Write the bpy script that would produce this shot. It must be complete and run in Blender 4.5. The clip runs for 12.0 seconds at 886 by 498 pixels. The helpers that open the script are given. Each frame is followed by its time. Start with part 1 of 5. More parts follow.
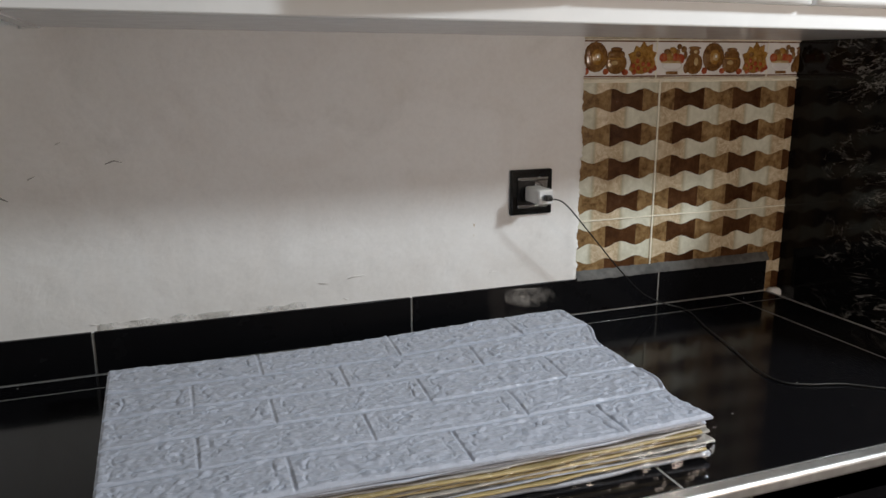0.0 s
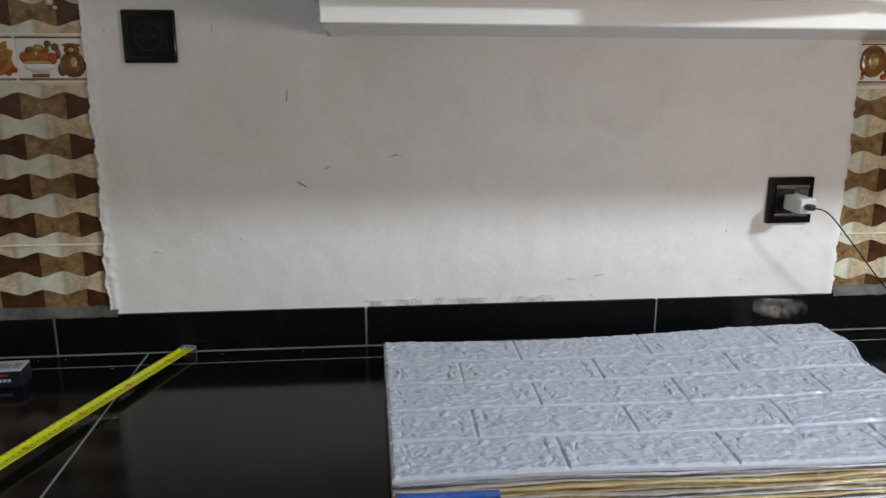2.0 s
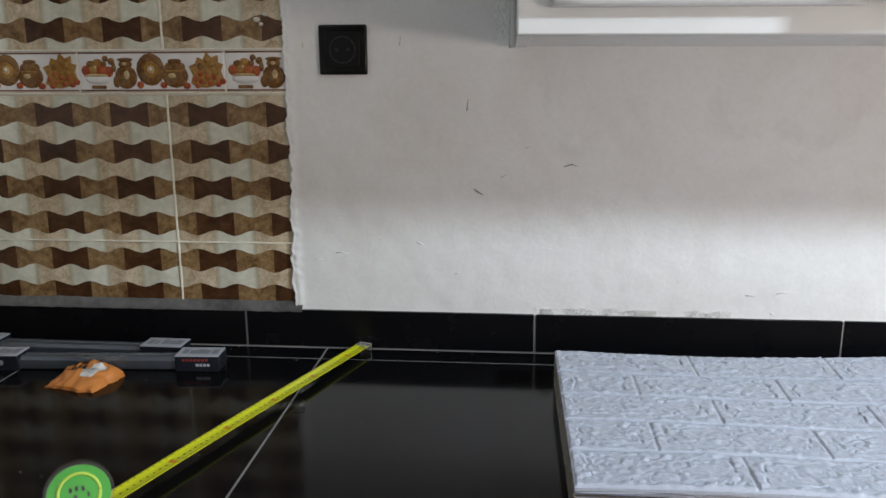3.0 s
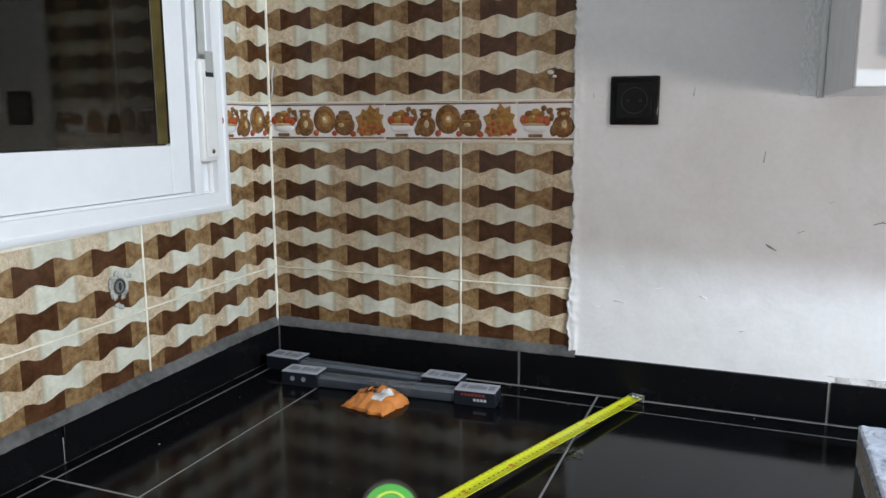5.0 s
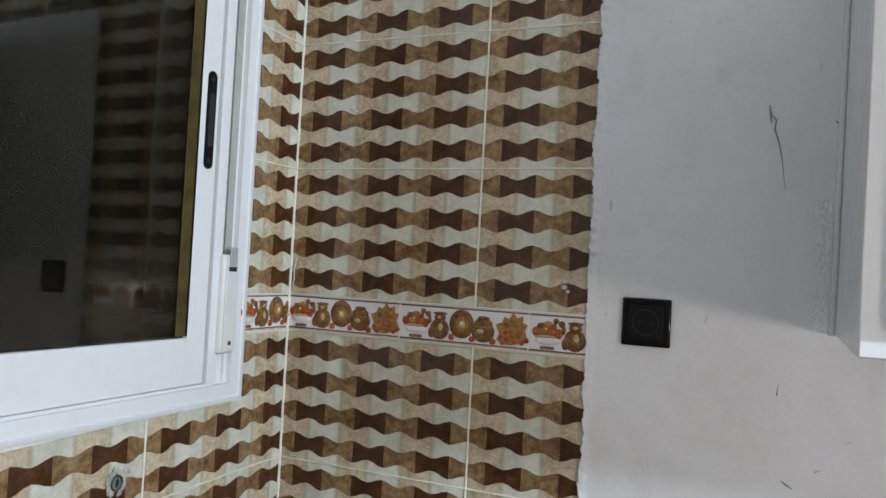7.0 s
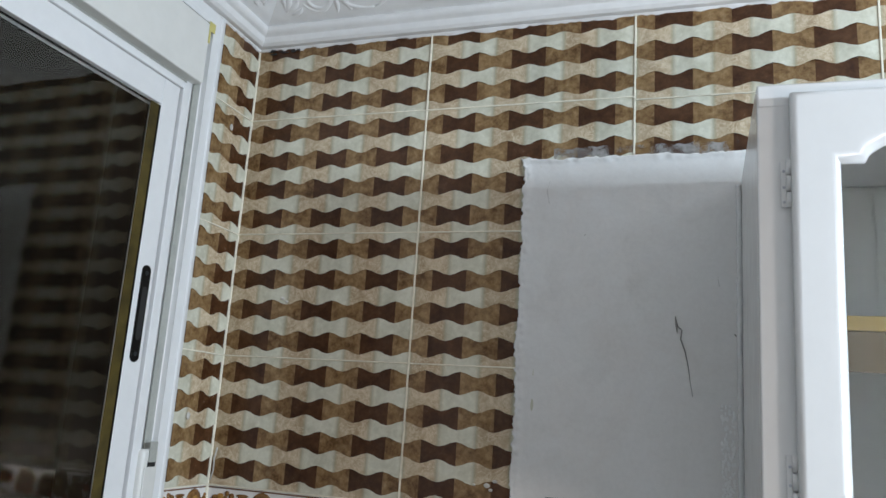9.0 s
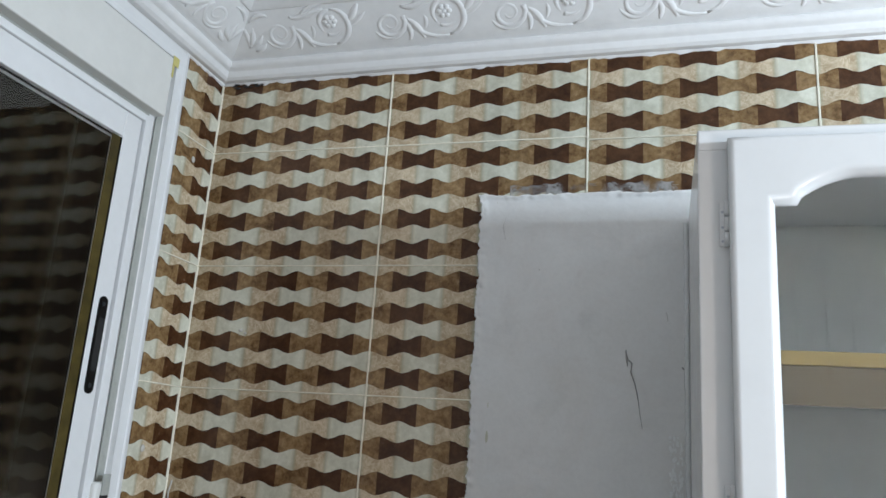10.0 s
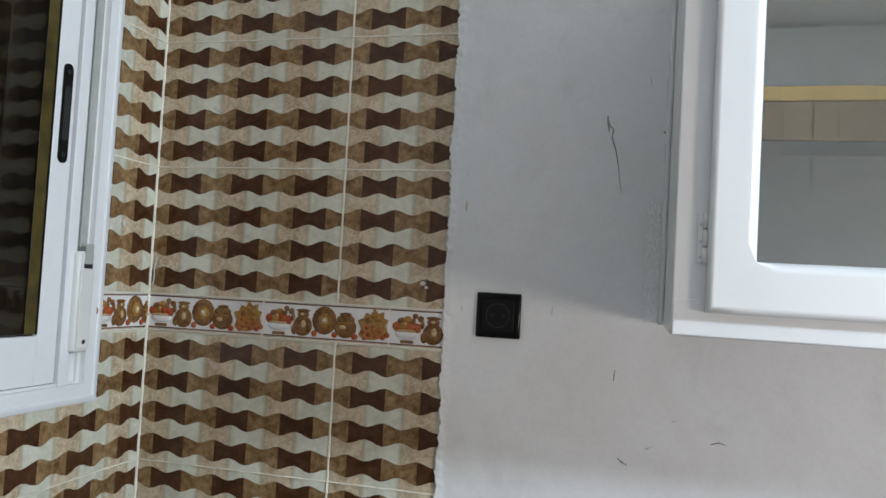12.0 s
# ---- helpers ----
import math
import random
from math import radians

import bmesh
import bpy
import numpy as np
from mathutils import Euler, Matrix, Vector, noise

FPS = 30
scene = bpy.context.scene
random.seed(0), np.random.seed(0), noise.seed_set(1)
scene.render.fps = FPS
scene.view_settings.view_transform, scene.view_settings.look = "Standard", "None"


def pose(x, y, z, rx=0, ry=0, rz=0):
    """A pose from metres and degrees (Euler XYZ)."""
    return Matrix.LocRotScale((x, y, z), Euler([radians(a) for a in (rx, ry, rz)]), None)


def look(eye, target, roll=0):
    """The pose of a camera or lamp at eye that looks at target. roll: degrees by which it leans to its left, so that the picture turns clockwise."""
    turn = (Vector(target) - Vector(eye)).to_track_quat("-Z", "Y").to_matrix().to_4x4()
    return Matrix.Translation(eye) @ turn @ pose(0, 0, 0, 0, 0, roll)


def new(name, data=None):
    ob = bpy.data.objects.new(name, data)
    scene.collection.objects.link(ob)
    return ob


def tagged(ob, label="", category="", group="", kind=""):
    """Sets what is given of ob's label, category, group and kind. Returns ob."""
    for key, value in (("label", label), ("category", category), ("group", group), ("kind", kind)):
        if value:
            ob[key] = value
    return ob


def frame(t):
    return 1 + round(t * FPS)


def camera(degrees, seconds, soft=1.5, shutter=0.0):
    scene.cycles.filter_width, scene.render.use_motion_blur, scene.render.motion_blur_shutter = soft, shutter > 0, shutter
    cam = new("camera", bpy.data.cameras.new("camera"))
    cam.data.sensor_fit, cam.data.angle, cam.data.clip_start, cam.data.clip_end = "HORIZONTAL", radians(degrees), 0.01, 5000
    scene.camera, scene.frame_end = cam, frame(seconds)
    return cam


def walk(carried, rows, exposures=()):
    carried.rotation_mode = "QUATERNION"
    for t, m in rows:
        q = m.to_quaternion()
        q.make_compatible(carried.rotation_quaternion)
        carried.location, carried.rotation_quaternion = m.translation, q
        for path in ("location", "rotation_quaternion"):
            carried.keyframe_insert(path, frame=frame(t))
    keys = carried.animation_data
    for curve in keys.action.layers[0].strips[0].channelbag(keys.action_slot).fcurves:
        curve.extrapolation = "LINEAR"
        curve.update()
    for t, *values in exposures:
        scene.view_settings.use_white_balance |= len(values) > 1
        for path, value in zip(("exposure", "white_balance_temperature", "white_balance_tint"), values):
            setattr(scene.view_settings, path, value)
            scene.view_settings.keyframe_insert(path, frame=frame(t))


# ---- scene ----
cam = camera(59.3, 12.0)
PATH = [
    (0, (1.128, -1.228, 1.34), (1.803, 0.597, 0.879), -0.2),
    (0.5, (1.103, -1.239, 1.346), (1.662, 0.623, 0.876), 0.2),
    (1, (1.079, -1.249, 1.347), (1.516, 0.644, 0.872), 0.5),
    (1.5, (1.054, -1.255, 1.348), (1.382, 0.66, 0.873), 0.6),
    (2, (1.028, -1.261, 1.351), (1.214, 0.675, 0.884), 0.0),
    (2.5, (1.005, -1.27, 1.349), (1.023, 0.676, 0.89), -0.2),
    (3, (0.976, -1.278, 1.35), (0.803, 0.666, 0.911), -0.3),
    (3.5, (0.952, -1.283, 1.353), (0.605, 0.642, 0.937), -1.2),
    (5.5, (0.882, -1.318, 1.368), (0.073, 0.493, 1.113), 0.8),
    (6, (0.892, -1.31, 1.406), (0.042, 0.494, 1.255), 1.6),
    (6.5, (0.888, -1.311, 1.438), (0.053, 0.505, 1.357), 2.4),
    (7, (0.91, -1.305, 1.46), (0.1, 0.523, 1.507), 3.1),
    (7.5, (0.883, -1.328, 1.495), (0.151, 0.529, 1.621), 3.5),
    (9.5, (0.931, -1.375, 1.553), (0.339, 0.474, 2.036), 3.7),
    (10, (0.939, -1.387, 1.55), (0.395, 0.471, 2.051), 3.7),
    (10.5, (0.939, -1.386, 1.534), (0.414, 0.488, 1.997), 3.9),
    (11, (0.917, -1.385, 1.489), (0.437, 0.529, 1.815), 3.8),
    (11.5, (0.931, -1.367, 1.452), (0.446, 0.563, 1.655), 3.9),
    (12, (0.95, -1.344, 1.431), (0.441, 0.588, 1.531), 3.0),
]
EXPOSURES = [
    (0.0, -0.27, 6630, 9), (1.5, -0.02, 6500, 8), (2.5, 0.28, 6300, 8), (3.5, 0.63, 6100, 8),
    (5.5, 0.99, 5880, 8), (6.0, 0.82, 5870, 8), (7.5, 0.72, 5850, 7), (9.5, 0.58, 5850, 6), (12.0, 0.62, 5880, 6),
]
walk(cam, [(t, look(eye, target, roll)) for t, eye, target, roll in PATH], EXPOSURES)

# ---- world and light ----
world = bpy.data.worlds.new("night")
world.use_nodes = True
world.node_tree.nodes["Background"].inputs[0].default_value = (0.010, 0.0095, 0.007, 1)
world.node_tree.nodes["Background"].inputs[1].default_value = 0.2
scene.world = world


# unseen main lamp, placed from the cast shadows; one-sided to keep light off the ceiling
data = bpy.data.lights.new("kitchen_lamp", "AREA")
data.shape, data.size, data.energy, data.color = "DISK", 0.16, 22.0, (0.91, 1.0, 1.07)
new("kitchen_lamp", data).matrix_world = look((2.64, -1.16, 1.93), (0.75, 0.0, 1.15))
# low, warm source out of view, inferred from the slanting shadow edge on the plaster
data = bpy.data.lights.new("warm_side_lamp", "POINT")
data.shadow_soft_size, data.energy, data.color = 0.12, 20.5, (1.0, 0.83, 0.71)
new("warm_side_lamp", data).matrix_world = pose(2.13, -1.44, 1.213)

# ---- sizes ----
TW, TH, JOINT = 0.3992, 0.2468, 0.0028          # wall tile and joint
PW, PH = 0.402, 0.2495
Z_BORDER = 1.393                             # upper edge of the border course
Z_COUNTER = 0.884
Z_UP = 0.952                                 # top of the black skirting on the worktop
X_RIGHT = 2.335                              # black marble side
CORNICE_Z = 2.306
rnd = random.Random(7)


# ---- materials ----
class Mat:
    """A node material with a few short cuts."""

    def __init__(self, name, rough=0.5, metal=0.0, spec=0.5):
        self.m = bpy.data.materials.new(name)
        self.m.use_nodes = True
        self.t = self.m.node_tree
        self.b = self.t.nodes["Principled BSDF"]
        self.b.inputs["Roughness"].default_value = rough
        self.b.inputs["Metallic"].default_value = metal
        self.b.inputs["Specular IOR Level"].default_value = spec

    def node(self, kind, **values):
        n = self.t.nodes.new(kind)
        for k, v in values.items():
            n.inputs[k].default_value = v
        return n

    def link(self, a, b):
        self.t.links.new(a, b)

    def coords(self, per_object=True):
        """Object coordinates, shifted for each object."""
        tc = self.t.nodes.new("ShaderNodeTexCoord")
        if not per_object:
            return tc.outputs["Object"]
        info = self.t.nodes.new("ShaderNodeObjectInfo")
        mul = self.t.nodes.new("ShaderNodeMath")
        mul.operation = "MULTIPLY"
        mul.inputs[1].default_value = 37.0
        self.link(info.outputs["Random"], mul.inputs[0])
        add = self.t.nodes.new("ShaderNodeVectorMath")
        add.operation = "ADD"
        self.link(tc.outputs["Object"], add.inputs[0])
        self.link(mul.outputs[0], add.inputs[1])
        return add.outputs[0]

    def noise(self, vec, scale, detail=4.0, rough=0.55, distortion=0.0):
        n = self.node("ShaderNodeTexNoise", Scale=scale, Detail=detail, Roughness=rough, Distortion=distortion)
        self.link(vec, n.inputs["Vector"])
        return n.outputs["Fac"]

    def ramp(self, fac, stops):
        r = self.t.nodes.new("ShaderNodeValToRGB")
        while len(r.color_ramp.elements) < len(stops):
            r.color_ramp.elements.new(0.5)
        for e, (p, c) in zip(r.color_ramp.elements, stops):
            e.position = p
            e.color = (*c, 1) if len(c) == 3 else c
        self.link(fac, r.inputs[0])
        return r.outputs[0]

    def mix(self, fac, a, b, mode="MIX"):
        n = self.t.nodes.new("ShaderNodeMix")
        n.data_type, n.blend_type = "RGBA", mode
        for sock, v in ((n.inputs[0], fac), (n.inputs[6], a), (n.inputs[7], b)):
            if isinstance(v, (int, float)):
                sock.default_value = v
            elif isinstance(v, tuple):
                sock.default_value = (*v, 1)
            else:
                self.link(v, sock)
        return n.outputs[2]

    def color(self, c):
        if isinstance(c, tuple):
            self.b.inputs["Base Color"].default_value = (*c, 1)
        else:
            self.link(c, self.b.inputs["Base Color"])
        return self

    def rough(self, fac, lo, hi):
        n = self.node("ShaderNodeMapRange")
        n.inputs["To Min"].default_value, n.inputs["To Max"].default_value = lo, hi
        self.link(fac, n.inputs["Value"])
        self.link(n.outputs[0], self.b.inputs["Roughness"])
        return self

    def bump(self, fac, strength, distance):
        n = self.node("ShaderNodeBump", Strength=strength, Distance=distance)
        if self.b.inputs["Normal"].is_linked:
            self.link(self.b.inputs["Normal"].links[0].from_socket, n.inputs["Normal"])
        self.link(fac, n.inputs["Height"])
        self.link(n.outputs[0], self.b.inputs["Normal"])
        return self


def speckled(name, dark, mid, light, rough=0.16, scale=55.0, metal=0.0, bump=0.0004):
    """A mottled surface: clouds, specks and slight gloss changes."""
    m = Mat(name, rough, metal, 0.30)
    v = m.coords()
    big = m.noise(v, scale * 0.28, 3)
    fine = m.noise(v, scale, 6, 0.7)
    base = m.ramp(fine, [(0.36, dark), (0.50, mid), (0.66, light)])
    m.color(m.mix(0.38, base, m.ramp(big, [(0.36, dark), (0.50, mid), (0.64, light)])))
    m.rough(fine, rough * 0.7, rough * 1.5)
    if bump:
        m.bump(fine, 0.25, bump)
    return m.m


def plain(name, color, rough=0.4, metal=0.0, vary=0.06, scale=30.0, bump=0.0003, spec=0.5):
    """One colour with faint clouding, scuffs and relief."""
    m = Mat(name, rough, metal, spec)
    v = m.coords()
    n1, n2 = m.noise(v, scale, 5, 0.6), m.noise(v, scale * 0.12, 3)
    dark = tuple(c * (1 - vary * 2) for c in color)
    light = tuple(min(1, c * (1 + vary)) for c in color)
    m.color(m.mix(0.5, m.ramp(n1, [(0.3, dark), (0.65, light)]), m.ramp(n2, [(0.35, dark), (0.6, light)])))
    m.rough(n1, max(0.02, rough * 0.8), min(1, rough * 1.25))
    if bump:
        m.bump(n1, 0.3, bump)
    return m.m


TILE_DARK = speckled("tile_dark_brown", (0.036, 0.014, 0.006), (0.068, 0.029, 0.012), (0.110, 0.052, 0.023), 0.22, 60)
TILE_TAN = speckled("tile_tan", (0.085, 0.042, 0.015), (0.225, 0.136, 0.058), (0.36, 0.245, 0.125), 0.22, 85)
TILE_SAND = speckled("tile_sand", (0.36, 0.28, 0.18), (0.56, 0.475, 0.340), (0.67, 0.60, 0.46), 0.25, 75)


def light_tile_material():
    """The glazed pale bands: sandy, veined stone fading softly into cool cream and back, three times across a tile; the
    relief's shade is painted in at the changes.
    """
    m = Mat("tile_pale_band", 0.2, 0.0, 0.35)
    v = m.coords()
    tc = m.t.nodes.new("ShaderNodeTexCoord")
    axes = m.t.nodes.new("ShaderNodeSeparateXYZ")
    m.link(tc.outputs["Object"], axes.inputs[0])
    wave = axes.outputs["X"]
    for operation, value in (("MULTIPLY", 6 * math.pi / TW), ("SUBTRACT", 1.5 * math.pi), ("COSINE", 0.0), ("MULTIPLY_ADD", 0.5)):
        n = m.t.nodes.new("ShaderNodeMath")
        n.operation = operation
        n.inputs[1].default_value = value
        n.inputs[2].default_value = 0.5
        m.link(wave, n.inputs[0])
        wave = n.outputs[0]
    blot, fine, vein = m.noise(v, 24, 4, 0.6), m.noise(v, 95, 5, 0.7), m.noise(v, 30, 5, 0.65, 1.6)
    sand = m.mix(0.55, m.ramp(blot, [(0.34, (0.34, 0.245, 0.145)), (0.50, (0.52, 0.42, 0.285)), (0.66, (0.64, 0.55, 0.40))]),
                 m.ramp(fine, [(0.36, (0.36, 0.26, 0.155)), (0.55, (0.56, 0.46, 0.32)), (0.68, (0.66, 0.58, 0.44))]))
    sand = m.mix(m.ramp(vein, [(0.47, (0, 0, 0)), (0.50, (0.8, 0.8, 0.8)), (0.53, (0, 0, 0))]), sand, (0.70, 0.60, 0.44))
    pale = m.mix(0.4, m.ramp(blot, [(0.34, (0.50, 0.49, 0.385)), (0.55, (0.67, 0.66, 0.55)), (0.7, (0.71, 0.70, 0.60))]),
                 m.ramp(fine, [(0.34, (0.48, 0.465, 0.36)), (0.60, (0.69, 0.68, 0.57))]))
    # olive band darkens each change of tone: shade of the relief put into colour
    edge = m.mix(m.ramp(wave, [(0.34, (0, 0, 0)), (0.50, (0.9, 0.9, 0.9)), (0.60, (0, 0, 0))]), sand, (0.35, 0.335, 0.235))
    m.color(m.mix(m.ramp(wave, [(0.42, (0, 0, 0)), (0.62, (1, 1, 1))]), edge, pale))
    m.rough(fine, 0.20, 0.32)
    m.bump(fine, 0.2, 0.0004)
    return m.m


TILE_LIGHT = light_tile_material()
GROUT = plain("cream_grout", (0.84, 0.80, 0.67), 0.85, vary=0.10, scale=120)
GROUT_GREY = plain("grey_grout", (0.26, 0.255, 0.245), 0.85, vary=0.15, scale=150)
CEMENT = plain("cement_bead", (0.115, 0.113, 0.108), 0.85, vary=0.34, scale=85, bump=0.002)
CERAMIC = plain("border_white", (0.78, 0.76, 0.74), 0.18, vary=0.04, scale=40)
LINE_BROWN = plain("border_line", (0.20, 0.095, 0.045), 0.25)
CLAY = speckled("clay_brown", (0.09, 0.038, 0.012), (0.185, 0.088, 0.028), (0.33, 0.19, 0.07), 0.12, 150)
# paler gold that paints highlights on the border motifs, and the bowl's rim
HIGHLIGHT_GOLD = speckled("gold_highlight", (0.34, 0.22, 0.09), (0.50, 0.36, 0.17), (0.64, 0.52, 0.32), 0.12, 160)
OCHRE = speckled("ochre_leaf", (0.17, 0.07, 0.016), (0.33, 0.17, 0.035), (0.42, 0.25, 0.07), 0.2, 180)
BERRY = speckled("red_fruit", (0.24, 0.035, 0.012), (0.36, 0.065, 0.025), (0.48, 0.19, 0.06), 0.2, 200)
WHITE_PAINT = plain("white_gloss_paint", (0.74, 0.745, 0.745), 0.22, vary=0.02, scale=25, bump=0.0005)
WHITE_ALU = plain("white_lacquered_frame", (0.82, 0.83, 0.84), 0.30, vary=0.02, scale=50, bump=0)
WHITE_PLASTIC = plain("white_plastic", (0.76, 0.76, 0.73), 0.35, vary=0.03)
GYPSUM = plain("white_gypsum", (0.82, 0.82, 0.82), 0.7, vary=0.03, scale=60, bump=0.0006)
BLACK_PLASTIC = plain("black_plastic", (0.006, 0.006, 0.006), 0.38, vary=0.1, spec=0.2)
CHROME = plain("chrome", (0.75, 0.75, 0.75), 0.12, 1.0, vary=0.03)
ALU = plain("brushed_aluminium", (0.86, 0.86, 0.85), 0.42, 1.0, vary=0.05, scale=90)
STRAP = plain("grey_strap", (0.42, 0.43, 0.40), 0.8, vary=0.08, scale=200)
# near-black fill painting the shade in holes and slots; also blots and base units
DARK_GAP = plain("dark_gap", (0.02, 0.02, 0.02), 0.8, bump=0)
YELLOW_STREAK = plain("yellow_streak", (0.080, 0.061, 0.015), 0.3, vary=0.42, scale=34)
FOAM = plain("white_foam", (0.437, 0.475, 0.562), 0.27, vary=0.03, scale=60, bump=0.0006)
BACKING = plain("tan_backing_paper", (0.46, 0.36, 0.17), 0.4, vary=0.18, scale=30)
GREY_SHEET = plain("grey_foam_edge", (0.40, 0.38, 0.36), 0.35, vary=0.15, scale=35)
BLUE = plain("blue_label", (0.010, 0.085, 0.42), 0.3, vary=0.08)
YELLOW = plain("yellow_blade", (0.66, 0.69, 0.016), 0.3, vary=0.05, scale=80, bump=0)
RED = plain("red_print", (0.60, 0.20, 0.02), 0.4, bump=0)
INK = plain("black_print", (0.012, 0.012, 0.012), 0.4, bump=0)
GREEN = plain("green_plastic", (0.085, 0.46, 0.055), 0.25, vary=0.08)
LIME = plain("lime_ring", (0.52, 0.72, 0.08), 0.3, vary=0.06)
RAIL_STEEL = plain("zinc_steel_rail", (0.15, 0.17, 0.20), 0.30, 0.65, vary=0.12, scale=25)
DARK_STEEL = plain("dark_grey_steel", (0.06, 0.068, 0.08), 0.28, 0.7, vary=0.1)
GREY_CAP = plain("grey_card", (0.43, 0.45, 0.50), 0.35, vary=0.08)
BLACK_CARD = plain("black_card", (0.012, 0.014, 0.020), 0.35, spec=0.3)
ORANGE = plain("orange_wrapper", (0.64, 0.235, 0.055), 0.28, vary=0.10, scale=40, bump=0.002)
PAPER = plain("white_paper", (0.70, 0.69, 0.66), 0.6, vary=0.05)
CABLE = plain("black_cable", (0.010, 0.010, 0.010), 0.4)
CLOSING_WALL = plain("closing_wall", (0.23, 0.21, 0.19), 0.7, vary=0.04, scale=8)
FLOOR_TILE = speckled("beige_floor", (0.11, 0.10, 0.09), (0.14, 0.125, 0.11), (0.17, 0.155, 0.14), 0.25, 20)
SHELF_WOOD = plain("yellow_shelf_edge", (0.62, 0.46, 0.16), 0.4, vary=0.08)
CAB_INSIDE = plain("grey_cabinet_inside", (0.63, 0.635, 0.59), 0.5, vary=0.04)


def plaster_material():
    m = Mat("white_plaster", 0.75)
    v = m.coords(False)
    big, mid, fine = m.noise(v, 2.2, 4, 0.6), m.noise(v, 9, 5, 0.6, 0.6), m.noise(v, 120, 5, 0.7)
    c = m.ramp(big, [(0.30, (0.72, 0.705, 0.685)), (0.55, (0.80, 0.795, 0.785)), (0.75, (0.83, 0.83, 0.83))])
    c = m.mix(0.45, c, m.ramp(mid, [(0.28, (0.64, 0.63, 0.615)), (0.42, (0.79, 0.785, 0.775)), (0.7, (0.84, 0.84, 0.84))]))
    c = m.mix(m.ramp(m.noise(v, 4.5, 6, 0.65, 1.2), [(0.45, (0, 0, 0)), (0.70, (0.5, 0.5, 0.5))]), c, (0.72, 0.685, 0.655))
    c = m.mix(0.10, c, m.ramp(fine, [(0.3, (0.5, 0.5, 0.5)), (0.6, (0.85, 0.85, 0.85))]))
    m.color(c)
    m.bump(mid, 0.35, 0.004).bump(fine, 0.3, 0.0012)
    m.rough(mid, 0.5, 0.85)
    return m.m


def black_tile_material(name="black_polished_tile", lo=0.05, hi=0.17):
    m = Mat(name, 0.06)
    m.b.inputs["Specular IOR Level"].default_value = 0.155
    v = m.coords()
    fine, dust, big = m.noise(v, 260, 3), m.noise(v, 420, 2, 0.8), m.noise(v, 5, 5, 0.65)
    c = m.ramp(dust, [(0.74, (0.005, 0.005, 0.006)), (0.82, (0.04, 0.04, 0.04))])
    m.color(m.mix(0.25, c, m.ramp(big, [(0.45, (0.004, 0.004, 0.005)), (0.75, (0.009, 0.008, 0.008))])))
    m.rough(big, lo, hi)
    m.bump(fine, 0.05, 0.0002).bump(big, 0.06, 0.002)
    return m.m


def marble_material():
    """Polished black stone with broken, slanting pale veins gathered in clouds."""
    m = Mat("black_marble", 0.08, 0.0, 0.22)
    tc = m.t.nodes.new("ShaderNodeTexCoord")
    lay = m.t.nodes.new("ShaderNodeMapping")
    lay.inputs["Rotation"].default_value = (radians(-42), 0, 0)
    lay.inputs["Scale"].default_value = (1.0, 0.55, 1.25)
    m.link(tc.outputs["Object"], lay.inputs["Vector"])
    v = lay.outputs[0]
    cloud, fleck = m.noise(v, 5.5, 3, 0.6, 0.5), m.noise(v, 60, 4, 0.7)
    thick, thin = m.noise(v, 7.5, 6, 0.62, 1.4), m.noise(v, 17, 6, 0.6, 1.8)
    a = m.ramp(thick, [(0.484, (0, 0, 0)), (0.50, (1, 1, 1)), (0.516, (0, 0, 0))])
    b = m.ramp(thin, [(0.49, (0, 0, 0)), (0.50, (0.55, 0.55, 0.55)), (0.51, (0, 0, 0))])
    veins = m.mix(1.0, m.mix(1.0, a, b, "ADD"), m.ramp(fleck, [(0.40, (0.1, 0.1, 0.1)), (0.60, (1, 1, 1))]), "MULTIPLY")
    veins = m.mix(1.0, veins, m.ramp(cloud, [(0.47, (0, 0, 0)), (0.60, (1, 1, 1))]), "MULTIPLY")
    m.color(m.mix(veins, (0.006, 0.006, 0.0065), (0.42, 0.40, 0.37)))
    return m.m


def glass_material(name, color=(1, 1, 1), rough=0.0, ior=1.45):
    m = Mat(name, rough)
    m.b.inputs["Transmission Weight"].default_value = 1.0
    m.b.inputs["IOR"].default_value = ior
    m.b.inputs["Base Color"].default_value = (*color, 1)
    return m.m


def film_material():
    """Thin clear film: mostly see-through, with a sharp gloss."""
    m = bpy.data.materials.new("clear_film")
    m.use_nodes = True
    t = m.node_tree
    t.nodes.clear()
    out, mix, clear, gloss = (t.nodes.new("ShaderNode" + k) for k in ("OutputMaterial", "MixShader", "BsdfTransparent", "BsdfGlossy"))
    gloss.inputs["Roughness"].default_value = 0.10
    clear.inputs["Color"].default_value = (0.96, 0.96, 0.94, 1)
    mix.inputs[0].default_value = 0.09
    t.links.new(clear.outputs[0], mix.inputs[1])
    t.links.new(gloss.outputs[0], mix.inputs[2])
    t.links.new(mix.outputs[0], out.inputs["Surface"])
    return m


PLASTER = plaster_material()
BLACK_TILE = black_tile_material()
SKIRT_TILE = black_tile_material("black_skirting_tile", 0.20, 0.34)
MARBLE = marble_material()
GLASS = glass_material("clear_glass", ior=1.55)
WINDOW_GLASS = glass_material("window_glass", ior=1.42)
FILM = film_material()
WINDOW_GLASS.node_tree.nodes["Principled BSDF"].inputs["Specular Tint"].default_value = (1.0, 0.97, 0.86, 1)


